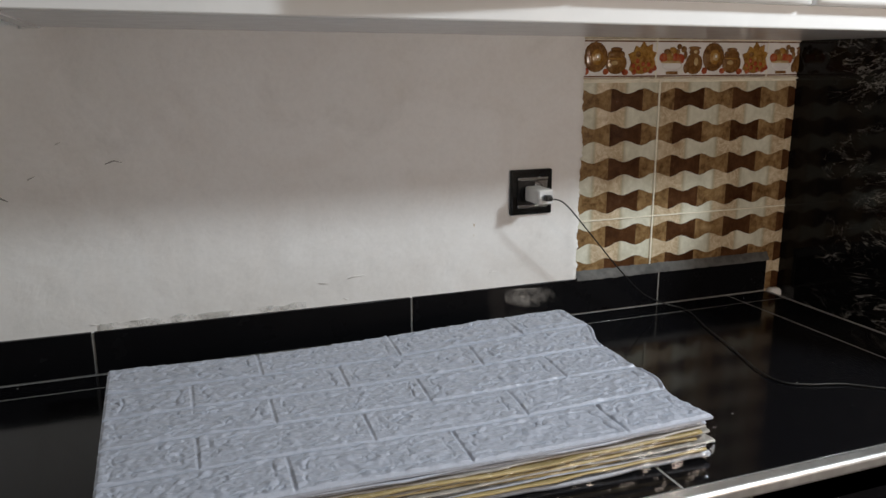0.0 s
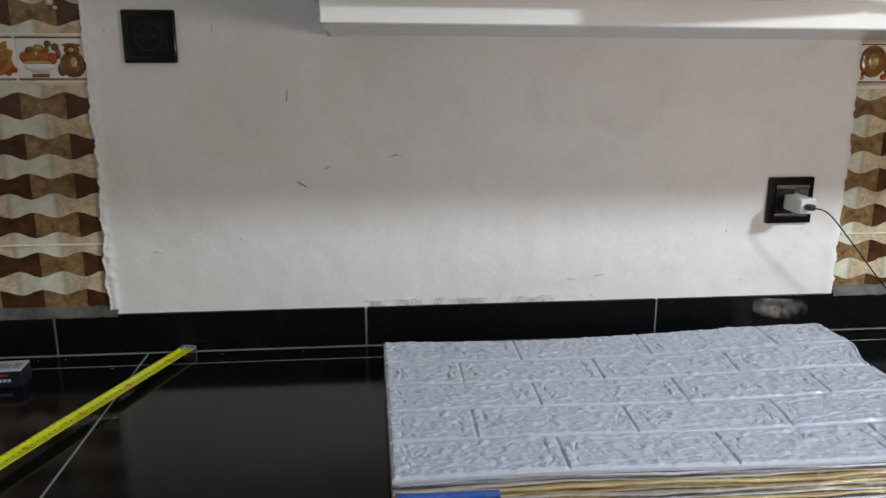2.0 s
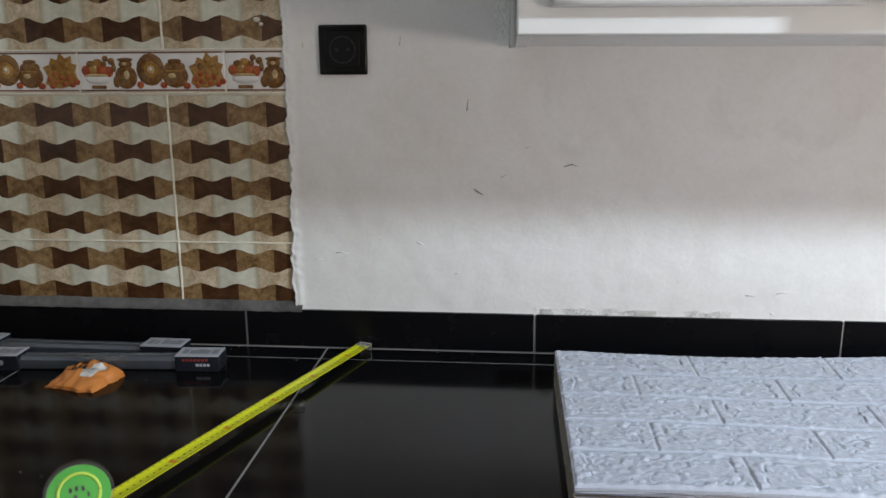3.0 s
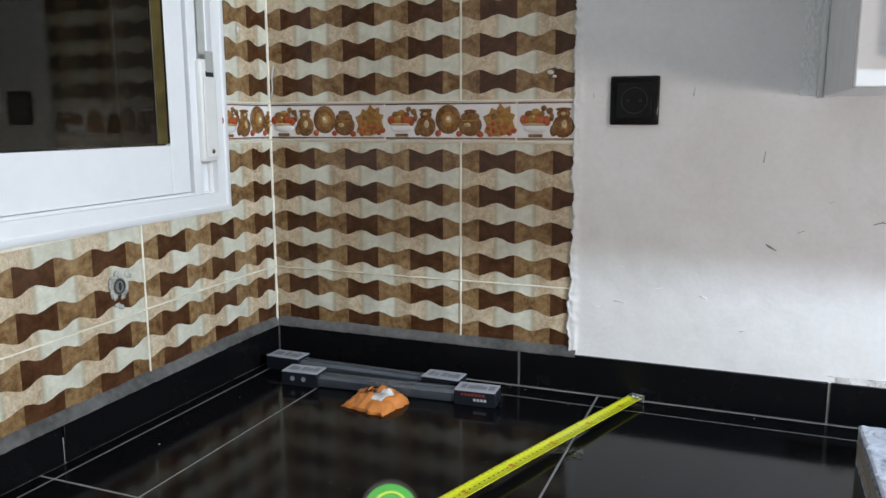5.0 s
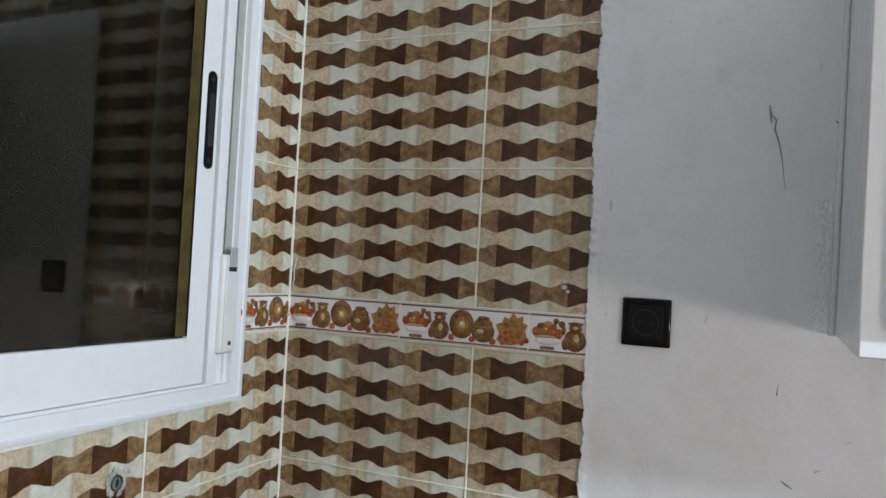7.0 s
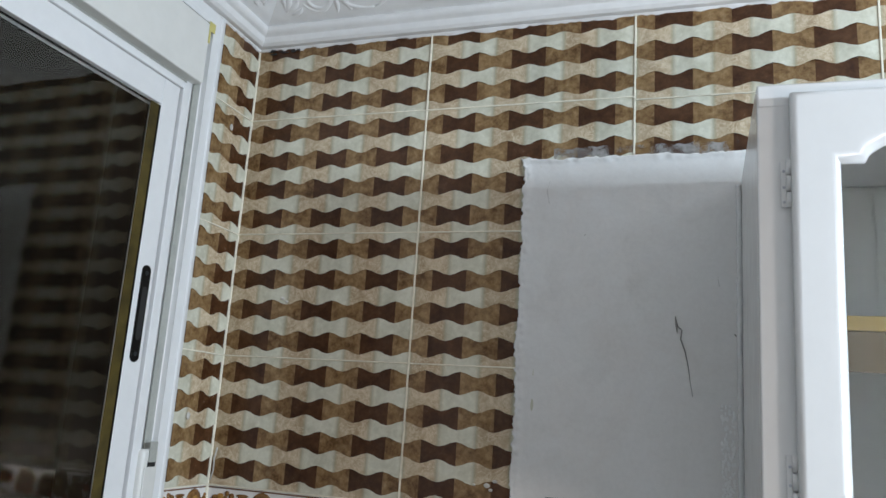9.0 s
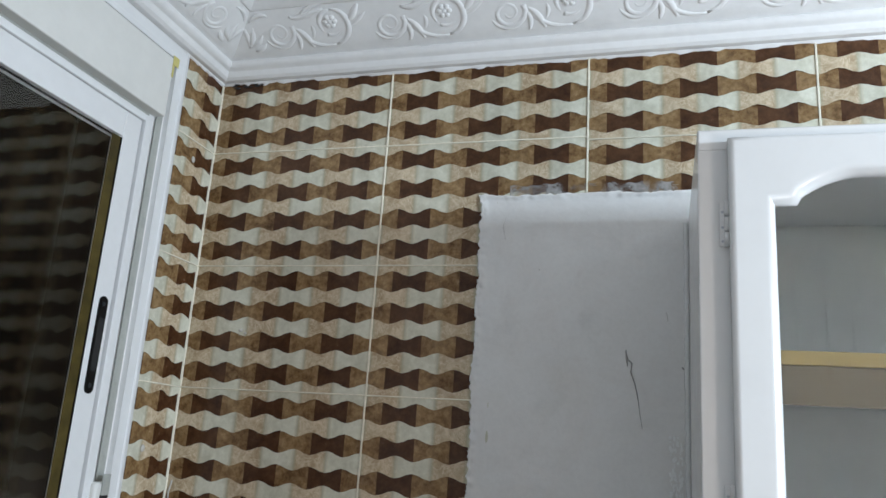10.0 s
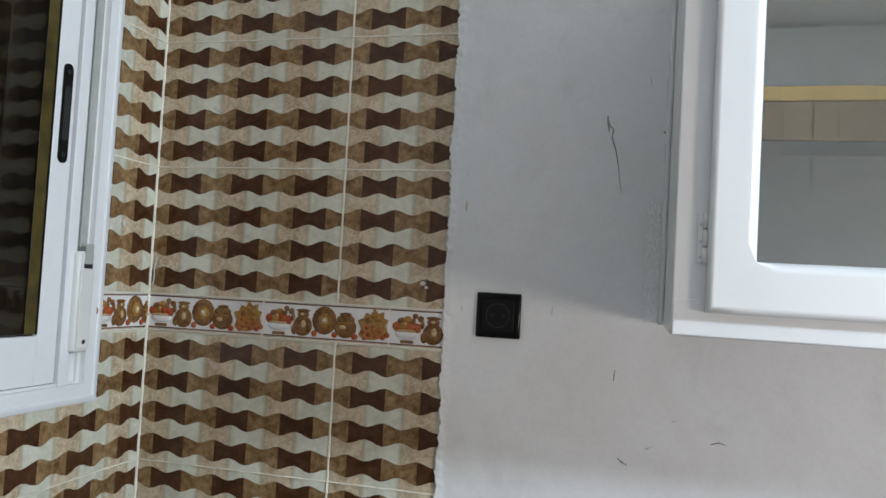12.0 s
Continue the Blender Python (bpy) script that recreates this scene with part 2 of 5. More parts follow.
# ---- mesh helpers ----
def box(bm, x0, x1, y0, y1, z0, z1, slot=0, bevel=0.0, segments=2):
    """A box, with rounded edges if bevel is given."""
    made = bmesh.ops.create_cube(bm, size=1.0)["verts"]
    for v in made:
        v.co = Vector((x0 + (v.co.x + 0.5) * (x1 - x0), y0 + (v.co.y + 0.5) * (y1 - y0), z0 + (v.co.z + 0.5) * (z1 - z0)))
    faces = list({f for v in made for f in v.link_faces})
    for f in faces:
        f.material_index = slot
    if bevel:
        edges = list({e for f in faces for e in f.edges})
        out = bmesh.ops.bevel(bm, geom=edges, offset=bevel, segments=segments, profile=0.5, affect="EDGES")
        for f in out["faces"]:
            f.material_index, f.smooth = slot, True
    return bm


def solid(*sizes, bevel=0.0, segments=2):
    return box(bmesh.new(), *sizes, bevel=bevel, segments=segments)


def drum(bm, m, radius, depth, slot=0, top=None, sides=32):
    """A cylinder along local z, moved by m."""
    out = bmesh.ops.create_cone(bm, cap_ends=True, segments=sides, radius1=radius, radius2=radius if top is None else top, depth=depth, matrix=m)
    for f in {f for v in out["verts"] for f in v.link_faces}:
        f.material_index, f.smooth = slot, len(f.verts) == 4
    return bm


def ball(bm, m, slot=0, u=14, v=8):
    out = bmesh.ops.create_uvsphere(bm, u_segments=u, v_segments=v, radius=1.0, matrix=m)
    for f in {f for x in out["verts"] for f in x.link_faces}:
        f.material_index, f.smooth = slot, True
    return bm


def tube(bm, points, radius, slot=0, sides=8, taper=None, flat=1.0, normal=None):
    """A round or flattened tube along points."""
    rings = []
    n = len(points)
    for i, p in enumerate(points):
        p = Vector(p)
        d = (Vector(points[min(i + 1, n - 1)]) - Vector(points[max(i - 1, 0)])).normalized()
        up = Vector(normal) if normal else (Vector((0, 0, 1)) if abs(d.z) < 0.95 else Vector((0, 1, 0)))
        side = d.cross(up).normalized()
        up = side.cross(d).normalized()
        r = radius * (taper(i / (n - 1)) if taper else 1.0)
        rings.append([bm.verts.new(p + side * math.cos(a) * r + up * math.sin(a) * r * flat)
                      for a in (2 * math.pi * k / sides for k in range(sides))])
    for a, b in zip(rings, rings[1:]):
        for k in range(sides):
            f = bm.faces.new((a[k], a[(k + 1) % sides], b[(k + 1) % sides], b[k]))
            f.material_index, f.smooth = slot, True
    for r in (list(reversed(rings[0])), rings[-1]):
        bm.faces.new(r).material_index = slot
    return bm


def prism(bm, outline, y0, y1, slot=0):
    """An outline of (x, z), pushed through from y0 (front) to y1."""
    front = [bm.verts.new((x, y0, z)) for x, z in outline]
    back = [bm.verts.new((x, y1, z)) for x, z in outline]
    n = len(outline)
    faces = [bm.faces.new(front), bm.faces.new(list(reversed(back)))]
    faces += [bm.faces.new((front[(i + 1) % n], front[i], back[i], back[(i + 1) % n])) for i in range(n)]
    for f in faces:
        f.material_index = slot
    return bm


def mesh_of(name, bm, materials, sharp=None):
    data = bpy.data.meshes.new(name)
    bmesh.ops.recalc_face_normals(bm, faces=bm.faces)
    bm.to_mesh(data)
    bm.free()
    for m in materials if isinstance(materials, (list, tuple)) else [materials]:
        data.materials.append(m)
    if sharp:
        for p in data.polygons:
            p.use_smooth = True
        data.set_sharp_from_angle(angle=radians(sharp))
    return data


def part(name, bm, material, parent=None, label="", sharp=None, at=None):
    """One mesh object, under a thing or under a part."""
    ob = new(name, bm if isinstance(bm, bpy.types.Mesh) else mesh_of(name, bm, material, sharp))
    if parent:
        ob.parent = parent
    if at is not None:
        ob.matrix_basis = at
    return tagged(ob, label)


def thing(name, label, category, at=None, group="", kind=""):
    ob = new(name)
    ob.empty_display_size = 0.05
    if at is not None:
        ob.matrix_world = at
    return tagged(ob, label, category, group, kind)


def structure(name, bm, material, label, category, sharp=None):
    return tagged(part(name, bm, material, None, "", sharp), label, category, kind="structure")


# ---- room shell ----
ROOM_X, ROOM_Y, ROOM_Z = 4.3, -2.75, 2.46
wall_north = structure("wall_north", solid(-0.20, ROOM_X + 0.15, 0.007, 0.16, 0, 2.6), PLASTER,
                       "kitchen wall with brown wave-pattern tiles round a bare plastered patch", "wall")
W_Y0, W_Y1, W_Z0, W_Z1 = -1.16, -0.18, 1.235, 2.30           # window opening
bm = bmesh.new()
box(bm, -0.16, -0.007, ROOM_Y - 0.15, 0.0069, 0, W_Z0)
box(bm, -0.16, -0.007, ROOM_Y - 0.15, 0.0069, W_Z1, 2.6)
box(bm, -0.16, -0.007, W_Y1, 0.0069, W_Z0, W_Z1)
box(bm, -0.16, -0.007, ROOM_Y - 0.15, W_Y0, W_Z0, W_Z1)
wall_west = structure("wall_west", bm, PLASTER, "window wall covered in brown wave-pattern tiles", "wall")
# south and east walls and floor are unseen; their tones set the bounced light
structure("wall_south", solid(-0.16, ROOM_X + 0.15, ROOM_Y - 0.15, ROOM_Y, 0, 2.6), CLOSING_WALL, "plain brown wall closing the room out of view", "wall")
structure("wall_east", solid(ROOM_X, ROOM_X + 0.15, ROOM_Y, 0.0069, 0, 2.6), CLOSING_WALL, "plain brown end wall closing the room out of view", "wall")
structure("floor", solid(-0.16, ROOM_X + 0.15, ROOM_Y - 0.15, 0.16, -0.1, 0.0), FLOOR_TILE, "beige tiled kitchen floor", "floor")
structure("ceiling", solid(-0.16, ROOM_X + 0.15, ROOM_Y - 0.15, 0.16, 2.44, 2.6), GYPSUM, "white plaster ceiling", "ceiling")

# ---- ornamental cornice ----
PROFILE = [(0.0, -0.0), (0.006, -0.001), (0.016, 0.001), (0.022, 0.006), (0.0248, 0.012), (0.0256, 0.0165), (0.0268, 0.0180),
           (0.0320, 0.0205), (0.0362, 0.0250), (0.0384, 0.0300), (0.0384, 0.0340), (0.0345, 0.0378), (0.0430, 0.0400),
           (0.062, 0.054), (0.085, 0.073), (0.112, 0.100), (0.1145, 0.1025), (0.119, 0.1015), (0.127, 0.106), (0.133, 0.114),
           (0.138, 0.1155), (0.150, 0.118), (0.162, 0.124), (0.166, 0.134), (0.0, 0.134)]


def cornice_run(length, mitre_low):
    """A run along +x from the corner at 0, mitred there."""
    bm = bmesh.new()
    ends = []
    for end in (0, 1):
        row = []
        for d, h in PROFILE:
            x = (d if mitre_low else -d * 0) if end == 0 else length
            row.append(bm.verts.new((x, -d, h)))
        ends.append(row)
    n = len(PROFILE)
    for i in range(n):
        bm.faces.new((ends[0][i], ends[0][(i + 1) % n], ends[1][(i + 1) % n], ends[1][i]))
    bm.faces.new(ends[1])
    bm.faces.new(list(reversed(ends[0])))
    return bm


def spiral(cx, cy, r0, r1, a0, turns, n=26):
    pts = []
    for i in range(n):
        f = i / (n - 1)
        a, r = a0 + turns * 2 * math.pi * f, r0 + (r1 - r0) * f
        pts.append((cx + r * math.cos(a), cy + r * math.sin(a)))
    return pts


def bez(p0, p1, p2, p3, n=14):
    out = []
    for i in range(n):
        f = i / (n - 1)
        g = 1 - f
        out.append(tuple(g ** 3 * a + 3 * g * g * f * b + 3 * g * f * f * c + f ** 3 * d for a, b, c, d in zip(p0, p1, p2, p3)))
    return out


def scroll_mesh():
    """One repeat of the scroll relief, on the sloping field: u along, w up the slope."""
    bm = bmesh.new()
    a0, a1 = Vector((0, -0.043, 0.0395)), Vector((0, -0.112, 0.100))
    up = (a1 - a0).normalized()
    out = Vector((0, -up.z, up.y))
    if out.y > 0:
        out = -out
    size = (a1 - a0).length

    def put(pts, r, taper=None, flat=0.8):
        tube(bm, [Vector((u, 0, 0)) + a0 + up * (w * size) + out * 0.0006 for u, w in pts], r * 1.12, sides=8, taper=taper, flat=flat * 0.8, normal=out)

    def scaled(pts):
        return [(u, w / size) for u, w in pts]
    swell = lambda f: 0.45 + 0.75 * math.sin(math.pi * min(1, f * 1.05)) ** 0.8
    thin = lambda f: 1.0 - 0.65 * f
    put(scaled(spiral(0.036, 0.044, 0.029, 0.006, 0.5, -1.55)), 0.0046, lambda f: 1.15 - 0.6 * f)
    put(scaled(spiral(0.036, 0.044, 0.033, 0.025, 3.4, 0.45, 14)), 0.0036, swell)
    put(scaled(bez((0.064, 0.058), (0.075, 0.03), (0.105, 0.004), (0.142, 0.012))), 0.0036, swell)
    put(scaled(bez((0.142, 0.012), (0.185, 0.022), (0.178, 0.086), (0.140, 0.084))), 0.0048, swell)
    put(scaled(bez((0.140, 0.084), (0.115, 0.082), (0.108, 0.050), (0.128, 0.034))), 0.0040, swell)
    put(scaled(bez((0.128, 0.034), (0.146, 0.026), (0.162, 0.040), (0.156, 0.050))), 0.0042, thin)
    put(scaled(bez((0.060, 0.078), (0.080, 0.066), (0.098, 0.084), (0.128, 0.086))), 0.0050, swell)
    put(scaled(bez((0.066, 0.052), (0.082, 0.046), (0.090, 0.026), (0.096, 0.010))), 0.0050, swell)
    put(scaled(bez((0.062, 0.048), (0.072, 0.040), (0.074, 0.022), (0.068, 0.008))), 0.0040, swell)
    put(scaled(bez((0.170, 0.058), (0.184, 0.066), (0.186, 0.078), (0.196, 0.090))), 0.0048, swell)
    put(scaled(bez((0.170, 0.050), (0.188, 0.050), (0.196, 0.066), (0.206, 0.072))), 0.0040, swell)
    put(scaled(bez((0.078, 0.070), (0.092, 0.090), (0.112, 0.100), (0.132, 0.096))), 0.0042, swell)
    put(scaled(bez((0.098, 0.028), (0.104, 0.040), (0.104, 0.050), (0.098, 0.062))), 0.0036, swell)
    for k in range(7):
        ang = k * 2 * math.pi / 6
        u, w = (0.138, 0.060) if k == 6 else (0.138 + 0.0085 * math.cos(ang), 0.060 + 0.0085 * math.sin(ang))
        ball(bm, Matrix.Translation(Vector((u, 0, 0)) + a0 + up * w + out * 0.001) @ Matrix.Scale(0.0058, 4), u=10, v=6)
    for v in bm.verts:
        v.co.x *= 1.14
    return mesh_of("scroll_relief", bm, GYPSUM)


def corner_spray_mesh():
    """The leaf spray that fills the cornice beside the mitre."""
    bm = bmesh.new()
    a0, a1 = Vector((0, -0.043, 0.0395)), Vector((0, -0.112, 0.100))
    up = (a1 - a0).normalized()
    out = Vector((0, -up.z, up.y))
    swell = lambda f: 0.4 + 0.8 * math.sin(math.pi * min(1, f * 1.05)) ** 0.8
    for r, *pts in ((0.0050, (0.092, 0.020), (0.104, 0.030), (0.108, 0.046), (0.112, 0.062)), (0.0046, (0.090, 0.024), (0.114, 0.026), (0.124, 0.034), (0.130, 0.048)),
                    (0.0044, (0.092, 0.022), (0.096, 0.040), (0.094, 0.056), (0.086, 0.068)), (0.0036, (0.106, 0.072), (0.116, 0.086), (0.136, 0.090), (0.150, 0.082)),
                    (0.0040, (0.104, 0.012), (0.116, 0.014), (0.126, 0.018), (0.132, 0.026))):
        tube(bm, [Vector((u, 0, 0)) + a0 + up * w + out * 0.0006 for u, w in bez(*pts)], r * 1.2, sides=8, taper=swell, flat=0.7, normal=out)
    return mesh_of("leaf_spray", bm, GYPSUM)


SCROLL = scroll_mesh()
SPRAY = corner_spray_mesh()
cornice_main = structure("trim_north", cornice_run(ROOM_X, True), GYPSUM, "white moulded cornice with scroll relief under the ceiling", "cornice", 25)
cornice_main.matrix_world = pose(0, 0, CORNICE_Z)
for i in range(11):
    part("scroll_relief", SCROLL, None, cornice_main, at=pose(0.130 + i * 0.243, 0, 0))
part("leaf_spray", SPRAY, None, cornice_main)
# the run over the window ends in the same corner: its length goes towards -y
bm = cornice_run(2.7, True)
for v in bm.verts:
    v.co = Vector((-v.co.y, -v.co.x, v.co.z))
cornice_west = structure("trim_west", bm, GYPSUM, "white moulded cornice with scroll relief over the window", "cornice", 25)
cornice_west.matrix_world = pose(0, 0, CORNICE_Z)
turn = Matrix(((0, -1, 0, 0), (-1, 0, 0, 0), (0, 0, 1, 0), (0, 0, 0, 1)))
west_scroll = SCROLL.copy()
west_scroll.transform(turn)
west_scroll.flip_normals()
for i in range(7):
    part("scroll_relief", west_scroll, None, cornice_west, at=pose(0, -0.130 - i * 0.243, 0))
west_spray = SPRAY.copy()
west_spray.transform(turn)
west_spray.flip_normals()
part("leaf_spray", west_spray, None, cornice_west)
# ragged plaster along the lower edge of the cornice
bm = bmesh.new()
r2 = random.Random(3)
steps = 260
for axis in (0, 1):
    prev = None
    for i in range(steps + 1):
        s = i / steps * (2.3 if axis == 0 else 0.16)
        drop = 0.003 + 0.010 * max(0, noise.noise((s * 22, axis * 5, 0.3))) + 0.004 * r2.random() + (0.012 * max(0, noise.noise((s * 60, 2, 1))) if s < 0.12 else 0)
        p = lambda d, z: Vector((s, -d, z)) if axis == 0 else Vector((d, -s, z))
        row = [bm.verts.new(p(0.001, CORNICE_Z - drop)), bm.verts.new(p(0.0055, CORNICE_Z - drop * 0.6)), bm.verts.new(p(0.008, CORNICE_Z + 0.002))]
        if prev:
            for a in range(2):
                bm.faces.new((prev[a], row[a], row[a + 1], prev[a + 1]))
        prev = row
structure("trim_cornice_filler", bm, GYPSUM, "ragged white filler along the cornice", "filler", 40)


# ---- patterned wall tiles ----
def wave_tile(u0=0.0, u1=TW, v0=0.0, v1=TH):
    """A tile with bow-tie bands in relief; x along, z up, the face towards -y. Cut to u0..u1, v0..v1."""
    bm = bmesh.new()
    cols, relief = 36, 0.0028
    half_block = TW / 6
    band = TH / 4

    def light(u):
        return -0.0022 - 1.1 * relief * math.sin(math.pi * u / half_block) ** 2

    def dark(u):
        return -0.25 * relief * math.cos(math.pi * u / half_block) ** 2 - 0.0024

    rows = []                                   # (kind, v as a function of u)
    rows.append(("L", lambda u: 0.0))
    for j in range(4):
        c = (j + 0.5) * band
        h = lambda u: band * (0.258 + 0.080 * math.cos(2 * math.pi * (u - half_block / 2) / half_block))
        lo, hi = (lambda u, c=c, h=h: c - h(u)), (lambda u, c=c, h=h: c + h(u))
        rows += [("L", lo), ("D", lo), ("D", hi), ("L", hi)]
    rows.append(("L", lambda u: TH))
    grid = []
    for kind, fv in rows:
        grid.append([bm.verts.new((u, light(u) if kind == "L" else dark(u), fv(u))) for u in (TW * i / cols for i in range(cols + 1))])
    for r in range(len(rows) - 1):
        kinds = rows[r][0] + rows[r + 1][0]
        for i in range(cols):
            f = bm.faces.new((grid[r][i], grid[r][i + 1], grid[r + 1][i + 1], grid[r + 1][i]))
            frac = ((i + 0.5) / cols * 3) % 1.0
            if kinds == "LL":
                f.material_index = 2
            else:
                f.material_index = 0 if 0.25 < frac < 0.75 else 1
    box(bm, 0, TW, -0.0007, 0.0065, 0, TH, slot=2)
    for co, no, cut in (((u0, 0, 0), (-1, 0, 0), u0 > 0), ((u1, 0, 0), (1, 0, 0), u1 < TW), ((0, 0, v0), (0, 0, -1), v0 > 0), ((0, 0, v1), (0, 0, 1), v1 < TH)):
        if cut:
            bmesh.ops.bisect_plane(bm, geom=bm.verts[:] + bm.edges[:] + bm.faces[:], plane_co=co, plane_no=no, clear_outer=True)
    data = bpy.data.meshes.new("tile")
    bm.to_mesh(data)
    bm.free()
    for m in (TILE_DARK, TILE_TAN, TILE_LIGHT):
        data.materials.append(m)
    for p in data.polygons:
        p.use_smooth = True
    data.set_sharp_from_angle(angle=radians(35))
    return data


FULL_TILE = wave_tile()


def sag(y):
    """How far the courses on the window wall are bent down to fit the camera's view."""
    return min(0.0, 0.022 * (y + 0.12))


def sagged(ob):
    """Moves the points of a piece on the window wall down with its course."""
    ob.data = ob.data.copy()
    m = ob.matrix_basis
    back = m.inverted()
    for v in ob.data.vertices:
        p = m @ v.co
        p.z += sag(p.y)
        v.co = back @ p
    return ob


WJ = -0.366                                      # first joint on the window wall
PATCH = (0.606, 1.848, 0.954, 2.027)           # bare plaster: x from, to; z from, to
ROWS = [Z_BORDER + i * PH for i in range(4)] + [Z_BORDER - 0.0735 - PH, Z_BORDER - 0.0735 - 2 * PH]


def lean():
    """The small unevenness of hand-laid tiles."""
    return pose(0, rnd.uniform(-0.0004, 0.0004), 0, rnd.uniform(-0.12, 0.12), 0, rnd.uniform(-0.12, 0.12))


def border_tile_body(u0=0.0, u1=0.25):
    """The white body of a border tile with raised brown lines at top and foot."""
    bm = bmesh.new()
    box(bm, u0, u1, -0.001, 0.0065, 0, 0.0695, 0, 0.0012)
    for z in (0.0035, 0.0645):
        tube(bm, [(u0 + 0.001, -0.0012, z), (u1 - 0.001, -0.0012, z)], 0.0014, 1, 6)
    for z in (0.0005, 0.0690):
        tube(bm, [(u0 + 0.001, -0.0012, z), (u1 - 0.001, -0.0012, z)], 0.0013, 2, 6)
    return mesh_of("border_tile", bm, (CERAMIC, LINE_BROWN, TILE_SAND))


def lump(bm, x, z, sx, sz, d=0.0035, slot=0):
    ball(bm, Matrix.Translation((x, -0.001, z)) @ Matrix.Diagonal((sx, d, sz, 1)), slot, 14, 8)


MOTIF_PAINTS = (CLAY, BERRY, CERAMIC, HIGHLIGHT_GOLD, OCHRE)


def motif_meshes():
    """The fruit bowl, jug, plate, pot and leaf of a border tile, at their places on it."""
    made = []
    bm = bmesh.new()                                             # footed bowl heaped with fruit, a sprig beside it
    lump(bm, 0.030, 0.021, 0.0210, 0.0080, 0.0040, 2)
    lump(bm, 0.030, 0.027, 0.0240, 0.0030, 0.0045, 3)
    box(bm, 0.0185, 0.0415, -0.0035, 0.0, 0.0060, 0.0112, 0, 0.001)
    for x, z, a, b, slot in ((0.012, 0.0345, 0.0085, 0.0080, 1), (0.0235, 0.0360, 0.0095, 0.0085, 4), (0.036, 0.0350, 0.0095, 0.0085, 1), (0.0470, 0.0325, 0.0075, 0.0085, 1),
                             (0.019, 0.0440, 0.0070, 0.0055, 0), (0.0300, 0.0460, 0.0080, 0.0065, 4), (0.0270, 0.0390, 0.0030, 0.0040, 3), (0.0400, 0.0440, 0.0045, 0.0050, 0),
                             (0.0430, 0.0530, 0.0048, 0.0048, 0), (0.0432, 0.0533, 0.0024, 0.0024, 2), (0.0525, 0.0485, 0.0055, 0.0055, 0), (0.0560, 0.0390, 0.0035, 0.0075, 0)):
        lump(bm, x, z, a, b, 0.0042, slot)
    made.append(("fruit_bowl", bm))
    bm = bmesh.new()                                             # brown jug with a handle, pale highlights put in as colour
    lump(bm, 0.081, 0.0240, 0.0165, 0.0185)
    lump(bm, 0.081, 0.0440, 0.0100, 0.0075)
    lump(bm, 0.081, 0.0510, 0.0120, 0.0030, 0.0042)
    lump(bm, 0.067, 0.0170, 0.0055, 0.0095)
    lump(bm, 0.083, 0.0270, 0.0060, 0.0095, 0.0046, 3)
    lump(bm, 0.081, 0.0445, 0.0050, 0.0040, 0.0046, 3)
    made.append(("jug", bm))
    bm = bmesh.new()                                             # round plate with a raised rim, its pale middle a painted highlight
    lump(bm, 0.122, 0.0355, 0.0235, 0.0250, 0.0035)
    lump(bm, 0.123, 0.0355, 0.0155, 0.0170, 0.0046, 4)
    lump(bm, 0.124, 0.0355, 0.0095, 0.0105, 0.0055, 3)
    lump(bm, 0.124, 0.0365, 0.0038, 0.0045, 0.0066, 2)
    lump(bm, 0.104, 0.0120, 0.0055, 0.0058, 0.0050, 1)
    made.append(("plate", bm))
    bm = bmesh.new()                                             # bulging pot with a banded shoulder, a highlight put in as colour
    lump(bm, 0.167, 0.0255, 0.0205, 0.0185)
    lump(bm, 0.167, 0.0400, 0.0165, 0.0080, 0.0040)
    lump(bm, 0.167, 0.0485, 0.0110, 0.0035, 0.0044)
    lump(bm, 0.166, 0.0330, 0.0160, 0.0022, 0.0050, 4)
    lump(bm, 0.163, 0.0260, 0.0080, 0.0050, 0.0052, 3)
    lump(bm, 0.148, 0.0115, 0.0052, 0.0052, 0.0050, 1)
    lump(bm, 0.184, 0.0105, 0.0060, 0.0052, 0.0050, 1)
    made.append(("pot", bm))
    bm = bmesh.new()                                             # lobed vine leaf over red berries
    leaf = [(0.196, 0.014), (0.200, 0.026), (0.194, 0.040), (0.204, 0.044), (0.208, 0.054), (0.217, 0.050), (0.222, 0.062), (0.229, 0.053), (0.239, 0.057), (0.239, 0.046),
            (0.247, 0.043), (0.243, 0.033), (0.247, 0.020), (0.238, 0.012), (0.221, 0.007), (0.206, 0.008)]
    prism(bm, leaf, -0.0036, 0.0, 4)
    for x, z in ((0.222, 0.050), (0.230, 0.043), (0.212, 0.040), (0.222, 0.032), (0.233, 0.031)):
        lump(bm, x, z, 0.0060, 0.0065, 0.0046, 0 if x < 0.22 else 4)
    for x, z in ((0.203, 0.021), (0.211, 0.029), (0.213, 0.017), (0.222, 0.024), (0.226, 0.014), (0.233, 0.023), (0.238, 0.013), (0.206, 0.011), (0.245, 0.017)):
        lump(bm, x, z, 0.0046, 0.0050, 0.0052, 1)
    made.append(("vine_leaf", bm))
    middle = {"fruit_bowl": (0.031, 0.034, 1.08), "jug": (0.081, 0.081, 1.18), "plate": (0.122, 0.124, 1.06), "pot": (0.167, 0.166, 1.10), "vine_leaf": (0.2205, 0.2195, 1.10)}
    for n, b in made:
        old, at, wide = middle[n]
        for v in b.verts:
            v.co.x = at + (v.co.x - old) * wide
            v.co.z = 0.006 + (v.co.z - 0.006) * 1.05
    return [(n, mesh_of(n, b, MOTIF_PAINTS)) for n, b in made]


BORDER_FULL = border_tile_body()
MOTIFS = motif_meshes()
